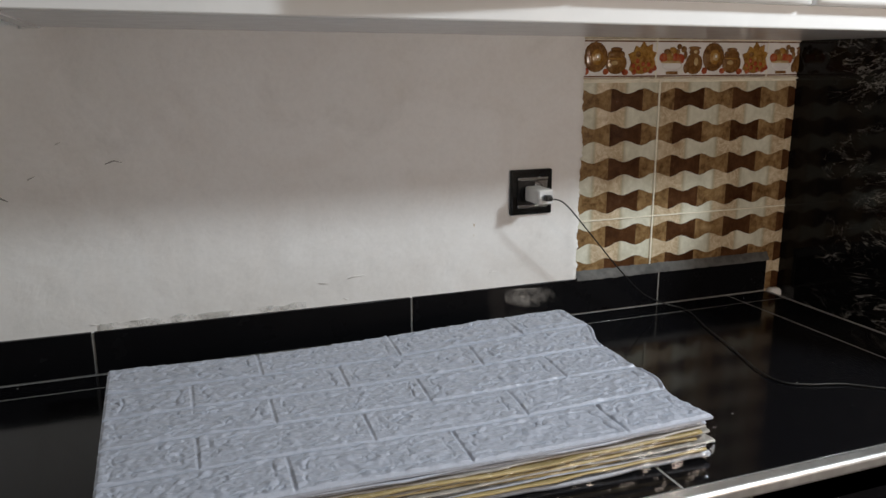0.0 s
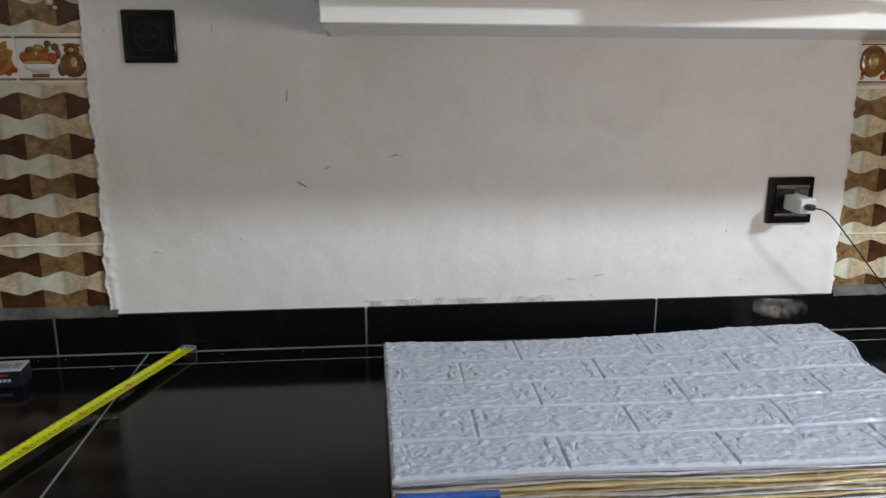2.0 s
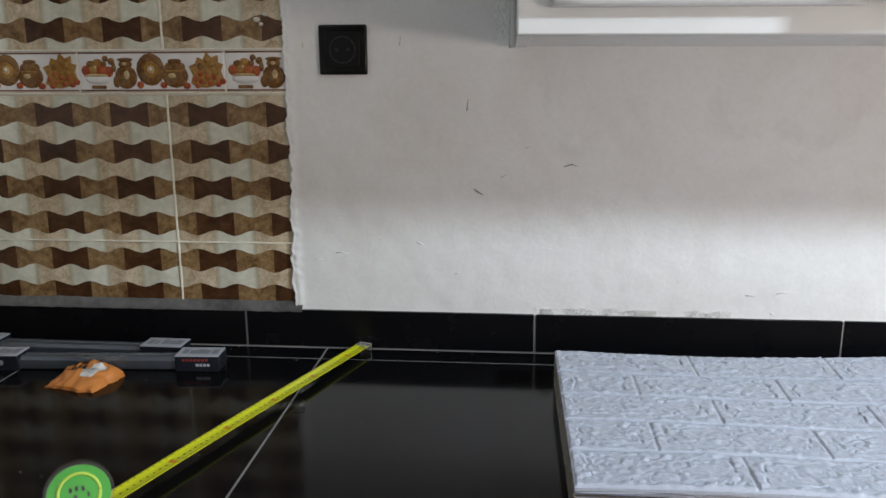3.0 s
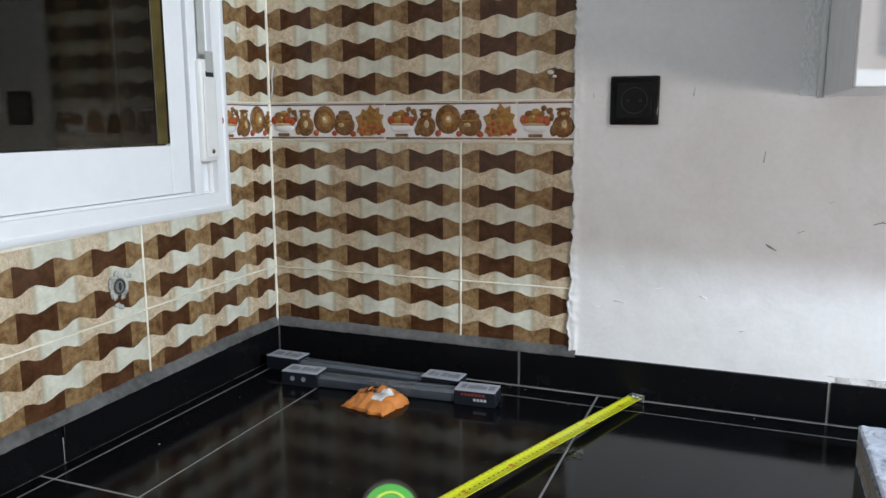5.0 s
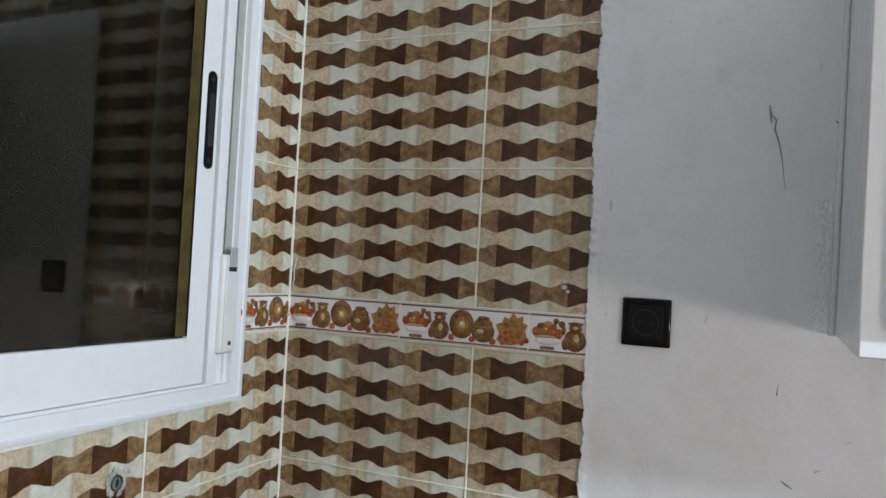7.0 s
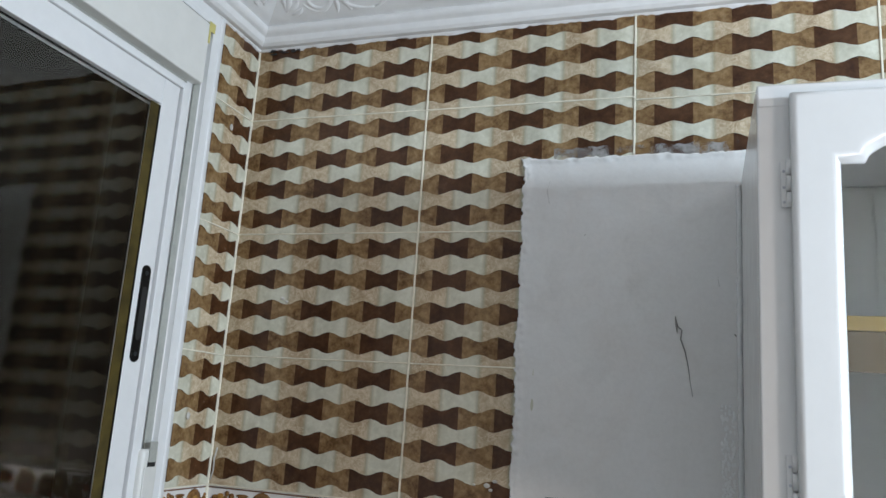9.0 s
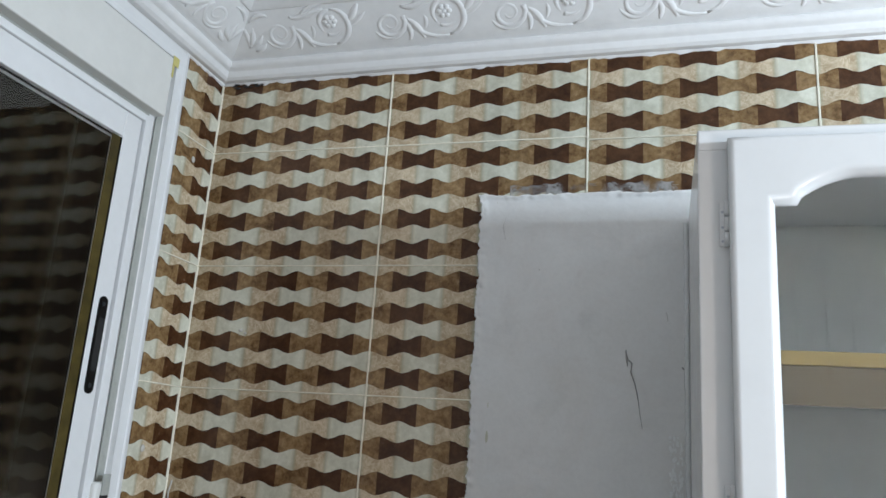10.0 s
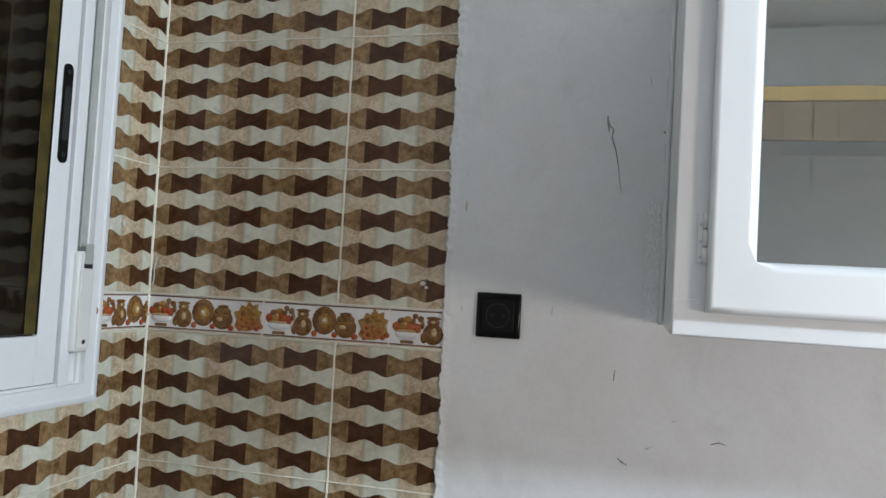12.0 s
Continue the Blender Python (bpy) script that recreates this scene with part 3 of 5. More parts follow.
SPANS = {"fruit_bowl": (0.003, 0.064), "jug": (0.058, 0.102), "plate": (0.098, 0.150), "pot": (0.139, 0.194), "vine_leaf": (0.190, 0.2495)}


def border_tile(parent, m, u0=0.0, u1=0.25):
    """A border tile from u0 to u1, with those motifs that lie on it."""
    body = BORDER_FULL if (u0, u1) == (0.0, 0.25) else border_tile_body(u0, u1)
    ob = part("border_tile", body, None, parent, at=m)
    for name, data in MOTIFS:
        a, b = SPANS[name]
        if a >= u0 - 0.002 and b <= u1 + 0.002:
            part(name, data, None, ob)
        elif min(b, u1) - max(a, u0) > 0.006:                     # cut through with its tile
            bm = bmesh.new()
            bm.from_mesh(data)
            for x, no in ((u0, (-1, 0, 0)), (u1, (1, 0, 0))):
                bmesh.ops.bisect_plane(bm, geom=bm.verts[:] + bm.edges[:] + bm.faces[:], plane_co=(x, 0, 0), plane_no=no, clear_outer=True)
            part(name, mesh_of(name, bm, MOTIF_PAINTS), None, ob)


# grout beds behind the tiles
part("grout_bed", solid(0.0, X_RIGHT, -0.0004, 0.0069, 0.80, 2.40), GROUT, wall_north, "cream tile grout")
bm = bmesh.new()
box(bm, -0.0069, 0.0004, -1.6, 0.0005, 0.80, W_Z0 - 0.02)
box(bm, -0.0069, 0.0004, W_Y1 + 0.02, 0.0005, W_Z0 - 0.02, 2.40)
part("grout_bed", bm, GROUT, wall_west, "cream tile grout")
# raised lines of grout in the joints
bm = bmesh.new()
for k in range(1, 6):
    x = k * PW
    for z0, z1 in ((0.955, 1.3215), (Z_BORDER, 2.31)):
        if PATCH[0] < x < PATCH[1]:
            z0 = max(z0, PATCH[3] + 0.004)
        if k == 5 and z0 < 1.3:
            x, z1 = x - 0.005, z1 - 0.0095
        if z1 > z0:
            box(bm, x - 0.0018, x + 0.0018, -0.0046, 0.0, z0, z1, 0, 0.0008, 1)
for z in [q - 0.0014 for q in ROWS[:5]] + [Z_BORDER - 0.0715]:
    spans = ((0.0, PATCH[0]), (PATCH[1], X_RIGHT)) if z < PATCH[3] else ((0.0, 2 * PW), (2 * PW, X_RIGHT))
    for a, e in spans:
        q = z - (0.0095 if a > 1.5 else 0.006 if a > 0.7 else 0)
        box(bm, a, e, -0.0056, 0.0, q - 0.0012, q + 0.0012, 0, 0.0006, 1)
part("grout_lines", bm, GROUT, wall_north)
bm = bmesh.new()
for y, z0, z1 in ((WJ - 0.0006, 0.955, 1.203), (WJ - PW - 0.0006, 0.955, 1.203)):
    box(bm, 0.0, 0.0046, y - 0.0018, y + 0.0018, z0, z1, 0, 0.0008, 1)
for z in [q - 0.0014 for q in ROWS[:5]] + [Z_BORDER - 0.0715]:
    box(bm, 0.0, 0.0056, (-1.3 if z < 1.2 else -0.14), -0.12, z - 0.0012, z + 0.0012, 0, 0.0006, 1)
    box(bm, 0.0, 0.0056, -0.12, 0.0, z - 0.0012, z + 0.0012, 0, 0.0006, 1)
sagged(part("grout_lines", bm, GROUT, wall_west))
bm = bmesh.new()                                                  # bead of grout down the inner corner
tube(bm, [(0.0030, -0.0030, 0.94 + i * 0.02) for i in range(69)], 0.0032, sides=8, taper=lambda f: 1 + 0.25 * noise.noise((f * 60, 0, 0)))
part("corner_grout", bm, GROUT, wall_north)

for z0 in ROWS:
    for k in range(6):
        x0 = k * PW + 0.0014
        x1 = x0 + TW
        if x0 > PATCH[0] - 0.004 and x1 < PATCH[1] + 0.02 and z0 > PATCH[2] - 0.2 and z0 + TH < PATCH[3] + 0.01:
            continue
        cut = (0.0, min(TW, X_RIGHT - x0))
        data = FULL_TILE if cut[1] == TW else wave_tile(0.0, cut[1])
        far = x0 > 1.5 and z0 < 1.3                               # set a little lower beyond the patch to fit the camera's view
        drop = 0.0095 if far else (0.006 if x0 > 0.7 and z0 > 1.8 else 0)
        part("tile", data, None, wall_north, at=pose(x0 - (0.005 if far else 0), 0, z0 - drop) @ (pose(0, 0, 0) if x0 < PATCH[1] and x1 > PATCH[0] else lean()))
TURN = pose(0, 0, 0, 0, 0, 90)
for z0 in ROWS:
    for k in range(4):
        y0 = WJ - k * PW + 0.001
        u1 = -0.0005 - y0 if k == 0 else TW
        v1 = TH
        beside = z0 + TH > W_Z0 and z0 < W_Z1
        u0 = 0.0
        if beside and z0 > W_Z0 - 0.03:
            if k:
                continue
            u0 = (-0.146) - y0
        elif beside:
            if k == 0:                                            # notched round the frame: a low and a narrow piece
                sagged(part("tile", wave_tile(-0.146 - y0, u1, 1.203 - z0, TH), None, wall_west, at=pose(0, y0, z0) @ TURN))
            v1 = 1.203 - z0
        data = FULL_TILE if (u0, u1, v1) == (0.0, TW, TH) else wave_tile(u0, u1, 0.0, v1)
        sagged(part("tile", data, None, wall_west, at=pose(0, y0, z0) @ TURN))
for x0, u0, u1 in ((0.001, 0, 0.25), (0.253, 0, 0.25), (0.505, 0, 0.103), (1.745, 0.085, 0.25), (1.997, 0, 0.25), (2.249, 0, 0.086)):
    border_tile(wall_north, pose(x0, 0, Z_BORDER - 0.0705 - (0.0075 if x0 > 1.5 else 0)), u0, u1)
border_tile(wall_west, pose(0, -0.165, Z_BORDER - 0.0705) @ TURN, 0.012, 0.163)

# ---- bare plaster patch ----
bm = bmesh.new()
NX, NZ = 260, 400
grid = []
for j in range(NZ + 1):
    fz = j / NZ
    row = []
    for i in range(NX + 1):
        fx = 0.35 * (i / NX) + 0.65 * (i / NX) ** 2.2                # finer towards the ragged edge
        z = PATCH[2] + fz * (PATCH[3] - PATCH[2])
        x = PATCH[0] + fx * (PATCH[1] - PATCH[0])
        rag = lambda s, k: 0.0050 * noise.noise((s * 17, k, 0.5)) + 0.0036 * noise.noise((s * 62, k, 4.5)) + 0.0034 * noise.noise((s * 170, k, 7.5))
        x += (1 - fx) ** 8 * (rag(z, 1.0) - 0.003) + fx ** 8 * (rag(z, 7.0) + 0.003)
        z += (1 - fz) ** 8 * (rag(x, 3.0) * 0.12 - 0.004) + fz ** 8 * (rag(x, 9.0) * 0.8 + 0.003)
        edge = min(i, NX - i, j + 3, NZ - j)
        lift = (0.0035, -0.0066, -0.0080, -0.0066)[min(edge, 3)] if edge < 4 else -0.0060
        lift += -0.0012 * noise.noise((x * 7, z * 7, 2.0)) - 0.0008 * noise.noise((x * 30, z * 30, 5.0)) if edge else 0
        if edge:
            d = min((x - PATCH[0]) * 1.0, (PATCH[3] - z) * 1.3)
            lump_up = max(0.0, 0.55 + 0.5 * noise.noise((x * 20, z * 30, 3.0)) + 0.7 * noise.noise((x * 80, z * 95, 8.0)))
            lift -= 0.0036 * math.exp(-((d - 0.005) / 0.0075) ** 2) * lump_up
        row.append(bm.verts.new((x, lift, z)))
    grid.append(row)
for j in range(NZ):
    for i in range(NX):
        bm.faces.new((grid[j][i], grid[j][i + 1], grid[j + 1][i + 1], grid[j + 1][i])).smooth = True
patch = part("plaster_patch", bm, PLASTER, wall_north, "rough white plaster with scratches and a ragged edge")


def scratch(points, width, material, depth=0.0076):
    bm = bmesh.new()
    pts = [(x, -depth, z) for x, z in points]
    tube(bm, pts, width, sides=5, taper=lambda f: 0.25 + abs(math.sin(3.0 * f + 0.3)), flat=0.25, normal=(0, 1, 0))
    return part("scratch", bm, material, wall_north)


SCUFF = plain("grey_scuff", (0.32, 0.31, 0.30), 0.8, vary=0.2, scale=200)
SCUFF_PALE = plain("pale_scuff", (0.55, 0.535, 0.515), 0.8, vary=0.2, scale=200)
scratch([(0.876, 1.735), (0.879, 1.722), (0.886, 1.715), (0.884, 1.700), (0.891, 1.680), (0.896, 1.655), (0.899, 1.630), (0.903, 1.606)], 0.0010, SCUFF)
scratch([(0.8755, 1.738), (0.8770, 1.724), (0.8785, 1.710)], 0.0017, SCUFF)
scratch([(0.968, 1.711), (0.972, 1.707)], 0.0022, SCUFF)
scratch([(0.914, 1.165), (0.921, 1.160), (0.930, 1.155)], 0.00136, SCUFF)
scratch([(0.958, 1.184), (0.968, 1.189)], 0.00099, SCUFF)
scratch([(1.060, 1.202), (1.072, 1.206), (1.083, 1.203)], 0.00087, SCUFF)
scratch([(0.903, 1.292), (0.905, 1.310)], 0.00186, SCUFF_PALE)
scratch([(0.883, 1.021), (0.893, 1.022)], 0.00087, SCUFF_PALE)
scratch([(1.362, 0.992), (1.378, 0.990)], 0.00093, SCUFF_PALE)
# trowel ridges left standing in the plaster
r9 = random.Random(31)
for k in range(10):
    if k < 5:
        x, z = r9.uniform(0.64, 0.83), r9.uniform(1.03, 1.14)
    else:
        x, z = r9.uniform(0.66, 1.82), 0.960 + 0.05 * r9.random() ** 2
    w, rise = r9.uniform(0.008, 0.032), r9.uniform(-0.008, 0.004)
    scratch([(x, z), (x + w * 0.4, z + rise * 0.3 + r9.uniform(-0.002, 0.002)), (x + w, z + rise)], r9.uniform(0.0005, 0.0012), PLASTER, 0.0071)
scratch([(0.795, 1.395), (0.797, 1.408)], 0.00136, SCUFF_PALE)
scratch([(0.998, 1.232), (1.006, 1.236)], 0.00087, SCUFF_PALE)
scratch([(0.946, 1.790), (0.944, 1.805)], 0.00062, SCUFF)
scratch([(0.655, 1.985), (0.650, 1.965), (0.655, 1.940)], 0.00050, SCUFF_PALE)
scratch([(0.720, 1.880), (0.722, 1.882)], 0.00112, SCUFF)
# thin smear of plaster dragged over the tiles above the patch
def smear_material(name, shade):
    m = Mat(name, 0.6)
    m.color(shade)
    v = m.coords(False)
    n = m.noise(v, 26, 4, 0.6)
    r = m.ramp(n, [(0.42, (0.0, 0.0, 0.0)), (0.62, (0.75, 0.75, 0.75))])
    m.link(r, m.b.inputs["Alpha"])
    return m.m


SMEAR = smear_material("dragged_plaster", (0.42, 0.41, 0.40))
bm = bmesh.new()
g = [[bm.verts.new((0.66 + 0.32 * i / 80, -0.0061, 2.026 + (0.020 + 0.008 * noise.noise((i * 0.2, 3, 0))) * j / 3)) for i in range(81)] for j in range(4)]
for p, q in zip(g, g[1:]):
    for i in range(80):
        bm.faces.new((p[i], p[i + 1], q[i + 1], q[i]))
part("plaster_smear", bm, SMEAR, wall_north, "grey plaster smear over the tiles")
bm = bmesh.new()
g = [[bm.verts.new((1.03 + 0.31 * i / 80, -0.0098, 0.9535 + (0.010 + 0.005 * noise.noise((i * 0.15, 8, 0))) * j / 3)) for i in range(81)] for j in range(4)]
for p, q in zip(g, g[1:]):
    for i in range(80):
        bm.faces.new((p[i], p[i + 1], q[i + 1], q[i]))
part("plaster_smear", bm, smear_material("grimy_plaster", (0.60, 0.59, 0.56)), wall_north, "grey grime along the foot of the plaster")
# cement smeared in a slope from the skirting's front edge up to the tiles
def cement_run(place, s0, s1, seed):
    """A strip from s0 to s1; place(s, d, z) gives the point at s along, d out from the wall."""
    bm = bmesh.new()
    n, rows = int(abs(s1 - s0) / 0.004), []
    for i in range(n + 1):
        s = s0 + (s1 - s0) * i / n
        w = [noise.noise((s * f, seed, k)) for k, f in enumerate((14, 60, 130))]
        top = Z_UP + 0.0125 + 0.0022 * w[0] + 0.0016 * w[1]
        rows.append([bm.verts.new(place(s, d, z)) for d, z in ((0.0126 + 0.0004 * w[2], Z_UP - 0.0035 + 0.0015 * w[1]), (0.0122 + 0.0010 * w[2], Z_UP + 0.0015 + 0.0008 * w[0]),
                                                               (0.0085 + 0.0012 * w[1], Z_UP + 0.0062 + 0.0010 * w[2]), (0.0055, top), (0.0, top + 0.002))])
    for a, b in zip(rows, rows[1:]):
        for k in range(4):
            bm.faces.new((a[k], b[k], b[k + 1], a[k + 1])).smooth = True
    return bm


bead = structure("trim_cement", cement_run(lambda s, d, z: (s, -d, z), 0.010, 0.618, 1.0), CEMENT, "grey cement smeared over the black skirting tiles", "cement bead")
part("bead", cement_run(lambda s, d, z: (s, -d, z), 1.842, 2.288, 5.0), CEMENT, bead)
part("bead", cement_run(lambda s, d, z: (d, -s, z + sag(-s)), 0.010, 1.5, 9.0), CEMENT, bead)

# ---- worktop of black polished tiles ----
counter = structure("worktop", solid(0.0, 2.285, -0.600, 0.0068, 0.83, Z_COUNTER - 0.0006), GROUT_GREY, "black polished tile worktop with pale joints", "worktop")


def slab(x0, x1, y0, y1, z0, z1, parent, material=None):
    return part("tile", solid(x0, x1, y0, y1, z0, z1, bevel=0.0008, segments=1), material or BLACK_TILE, parent)


XJ = [0.012, 0.038, 0.182, 0.660, 1.152, 1.645, 2.190, 2.285]
YJ = [-0.594, -0.064, -0.012]
G = 0.0014
for a, b in zip(XJ, XJ[1:]):
    for c, d in zip(YJ, YJ[1:]):
        slab(a + G, b - G, c + G, d - G, Z_COUNTER - 0.008, Z_COUNTER + rnd.uniform(-0.0002, 0.0002), counter)
skirting_n = structure("baseboard_north", solid(0.0, 2.285, -0.0095, 0.0005, Z_COUNTER - 0.01, Z_UP - 0.002), GROUT_GREY, "black skirting tiles along the back of the worktop", "skirting")
for a, b in zip([0.012, 0.517, 1.019, 1.521, 2.023], [0.517, 1.019, 1.521, 2.023, 2.285]):
    slab(a + 0.002, b - 0.002, -0.012, -0.002, Z_COUNTER + 0.002, Z_UP, skirting_n, SKIRT_TILE)
skirting_w = structure("baseboard_west", solid(-0.0005, 0.0095, -1.5, -0.010, Z_COUNTER - 0.01, Z_UP - 0.032), GROUT_GREY, "black skirting tiles under the window", "skirting")
for a, b in zip([-1.5, -1.053, -0.551], [-1.053, -0.551, -0.0125]):
    sagged(slab(0.002, 0.012, a + 0.002, b - 0.001, Z_COUNTER - 0.010, Z_UP, skirting_w, SKIRT_TILE))
# worktop under the window, towards the room
counter_w = structure("worktop_west", solid(0.0, 0.60, -1.5, -0.6005, 0.83, Z_COUNTER - 0.0006), GROUT_GREY, "black polished tile worktop under the window", "worktop")
for c, d in ((-1.5, -1.09), (-1.09, -0.5945)):
    slab(0.012 + G, 0.038 - G, c + G, d - G, Z_COUNTER - 0.008, Z_COUNTER, counter_w)
    slab(0.038 + G, 0.182 - G, c + G, d - G, Z_COUNTER - 0.008, Z_COUNTER, counter_w)
    slab(0.182 + G, 0.594, c + G, d - G, Z_COUNTER - 0.008, Z_COUNTER, counter_w)
bm = bmesh.new()                                                  # aluminium nosing
box(bm, 0.60, 2.285, -0.616, -0.5945, 0.868, Z_COUNTER + 0.002, 0, 0.005, 3)
structure("trim_nosing", bm, ALU, "bright aluminium nosing along the worktop edge", "edge strip")
base = structure("worktop_base", solid(0.62, 2.285, -0.585, 0.0, 0.0, 0.829), DARK_GAP, "dark unit under the worktop", "base unit")
for a, b in ((0.62, 1.18), (1.18, 1.735), (1.735, 2.285)):
    slab(a + G, b - G, -0.600, -0.587, 0.02, 0.866, base)
structure("worktop_base_west", solid(0.0, 0.58, -1.5, -0.62, 0.0, 0.829), DARK_GAP, "dark unit under the window worktop", "base unit")
# plaster smear and painted reflection on the skirting, and the cement foot in the far corner
bm = bmesh.new()
g = [[bm.verts.new((1.695 + 0.105 * i / 30, -0.0124, 0.905 + 0.044 * j / 12 - 0.006 * i / 30)) for i in range(31)] for j in range(13)]
for p, q in zip(g, g[1:]):
    for i in range(30):
        bm.faces.new((p[i], p[i + 1], q[i + 1], q[i]))


def smear_reflection_material():
    """Plaster smear and a reflection put into colour: densest along a band, torn by streaks, fading to nothing."""
    m = Mat("smear_reflection", 0.7)
    m.color((0.42, 0.39, 0.36))
    v = m.coords(False)
    ball_mask = m.t.nodes.new("ShaderNodeTexGradient")
    ball_mask.gradient_type = "SPHERICAL"
    place = m.t.nodes.new("ShaderNodeMapping")
    place.vector_type = "TEXTURE"
    place.inputs["Location"].default_value = (1.742, -0.0124, 0.932)
    place.inputs["Rotation"].default_value = (0, radians(9), 0)
    place.inputs["Scale"].default_value = (0.058, 0.05, 0.024)
    m.link(v, place.inputs["Vector"])
    m.link(place.outputs[0], ball_mask.inputs[0])
    streak = m.ramp(m.noise(v, 38, 4, 0.6, 0.4), [(0.36, (0, 0, 0)), (0.72, (0.75, 0.75, 0.75))])
    mul = m.t.nodes.new("ShaderNodeMath")
    mul.operation = "MULTIPLY"
    m.link(m.ramp(ball_mask.outputs["Fac"], [(0.0, (0, 0, 0)), (0.45, (0.9, 0.9, 0.9))]), mul.inputs[0])
    m.link(streak, mul.inputs[1])
    m.link(mul.outputs[0], m.b.inputs["Alpha"])
    return m.m


part("plaster_smear", bm, smear_reflection_material(), skirting_n, "plaster smear with a painted reflection")
part("end_grout", solid(2.2852, 2.2885, -0.594, -0.012, 0.86, Z_COUNTER + 0.0006), GROUT_GREY, counter)
bm = solid(2.292, 2.320, -0.026, -0.002, 0.83, 0.8895, bevel=0.008)
part("plaster_foot", bm, PLASTER, wall_north)
# depth behind the face is unseen; it keeps lamp light out under the cabinet
marble = structure("marble_side", solid(X_RIGHT - 0.012, X_RIGHT + 0.45, -0.66, 0.0, 0.0, 1.3885), MARBLE, "polished black marble side panel with pale veins", "marble panel")


# ---- window ----
window = thing("window_1", "white aluminium sliding window with shutter box, black night panes", "window", kind="structure")
FX = 0.005                                                        # face of the casing


def wpart(name, y0, y1, z0, z1, x0, x1, material=None, parent=None, bevel=0.0015, label=""):
    return part(name, solid(x0, x1, min(y0, y1), max(y0, y1), z0, z1, bevel=bevel), material or WHITE_ALU, parent or window, label)


C0, C1 = -0.138, -1.205                                           # casing, outer edges
CZ0, CZ1 = 1.198, 2.318


def casing(a, b, name):
    """A mitred casing board with a rounded outer bead; a and b are its outer and inner lines, each two points (y, z)."""
    bm = bmesh.new()
    (p0, p1), (q0, q1) = a, b
    levels = [(0.0, -0.006), (0.0, 0.0050), (0.08, FX + 0.0014), (0.30, FX + 0.0015), (0.36, FX - 0.001), (1.0, FX - 0.001), (1.0, -0.010)]
    rows = []
    for f, x in levels:
        rows.append([bm.verts.new((x, p[0] + (q[0] - p[0]) * f, p[1] + (q[1] - p[1]) * f)) for p, q in ((p0, q0), (p1, q1))])
    for r, s in zip(rows, rows[1:]):
        bm.faces.new((r[0], r[1], s[1], s[0]))
    return part(name, bm, WHITE_ALU, window, sharp=30)


K = 0.034
O = [(C0, CZ0), (C0, CZ1), (C1, CZ1), (C1, CZ0)]
I = [(C0 - K, CZ0 + K), (C0 - K, CZ1 - K), (C1 + K, CZ1 - K), (C1 + K, CZ0 + K)]
for a, b in ((0, 1), (1, 2), (2, 3), (3, 0)):
    casing((O[a], O[b]), (I[a], I[b]), "casing_board")
# fixed frame
wpart("window_frame", -0.2095, -0.2320, 1.232, 2.13, -0.07, 0.002)
wpart("window_frame", -1.171, -1.130, 1.232, 2.13, -0.07, 0.002)
wpart("window_frame", -0.2325, -1.1295, 1.232, 1.2375, -0.07, 0.001)
wpart("window_frame", -0.2325, -1.1295, 2.116, 2.13, -0.07, 0.002)
# added near-black lining that hides the lamp-lit side of the opening
wpart("shutter_guide", -0.1812, -0.2300, 1.2376, 2.1296, -0.156, -0.0705, plain("dark_reveal_lining", (0.014, 0.013, 0.008), 0.6), bevel=0)
wpart("strap_channel", -0.1725, -0.2090, 1.232, 2.284, -0.05, -0.012, bevel=0)
# shutter box above
box_lid = wpart("shutter_box", -0.191, -1.171, 2.143, 2.2680, -0.13, 0.010, WHITE_PLASTIC, bevel=0.002, label="plain white shutter box cover")
wpart("box_rail", -0.1730, -1.171, 2.2712, 2.2836, -0.10, 0.0072)
wpart("shutter_slot", -0.2095, -1.171, 2.1302, 2.1426, -0.10, -0.012, STRAP, bevel=0)
TAPE = plain("yellow_tape", (0.62, 0.56, 0.20), 0.5)
wpart("tape_scrap", -0.176, -0.1945, 2.254, 2.2735, 0.0102, 0.0112, TAPE, box_lid, 0.0003, "torn yellow tape scrap")
wpart("tape_scrap", -0.1885, -0.1940, 2.228, 2.2535, 0.0102, 0.0112, TAPE, box_lid, 0.0003)


# sashes
GLASS_TURN = -1.5


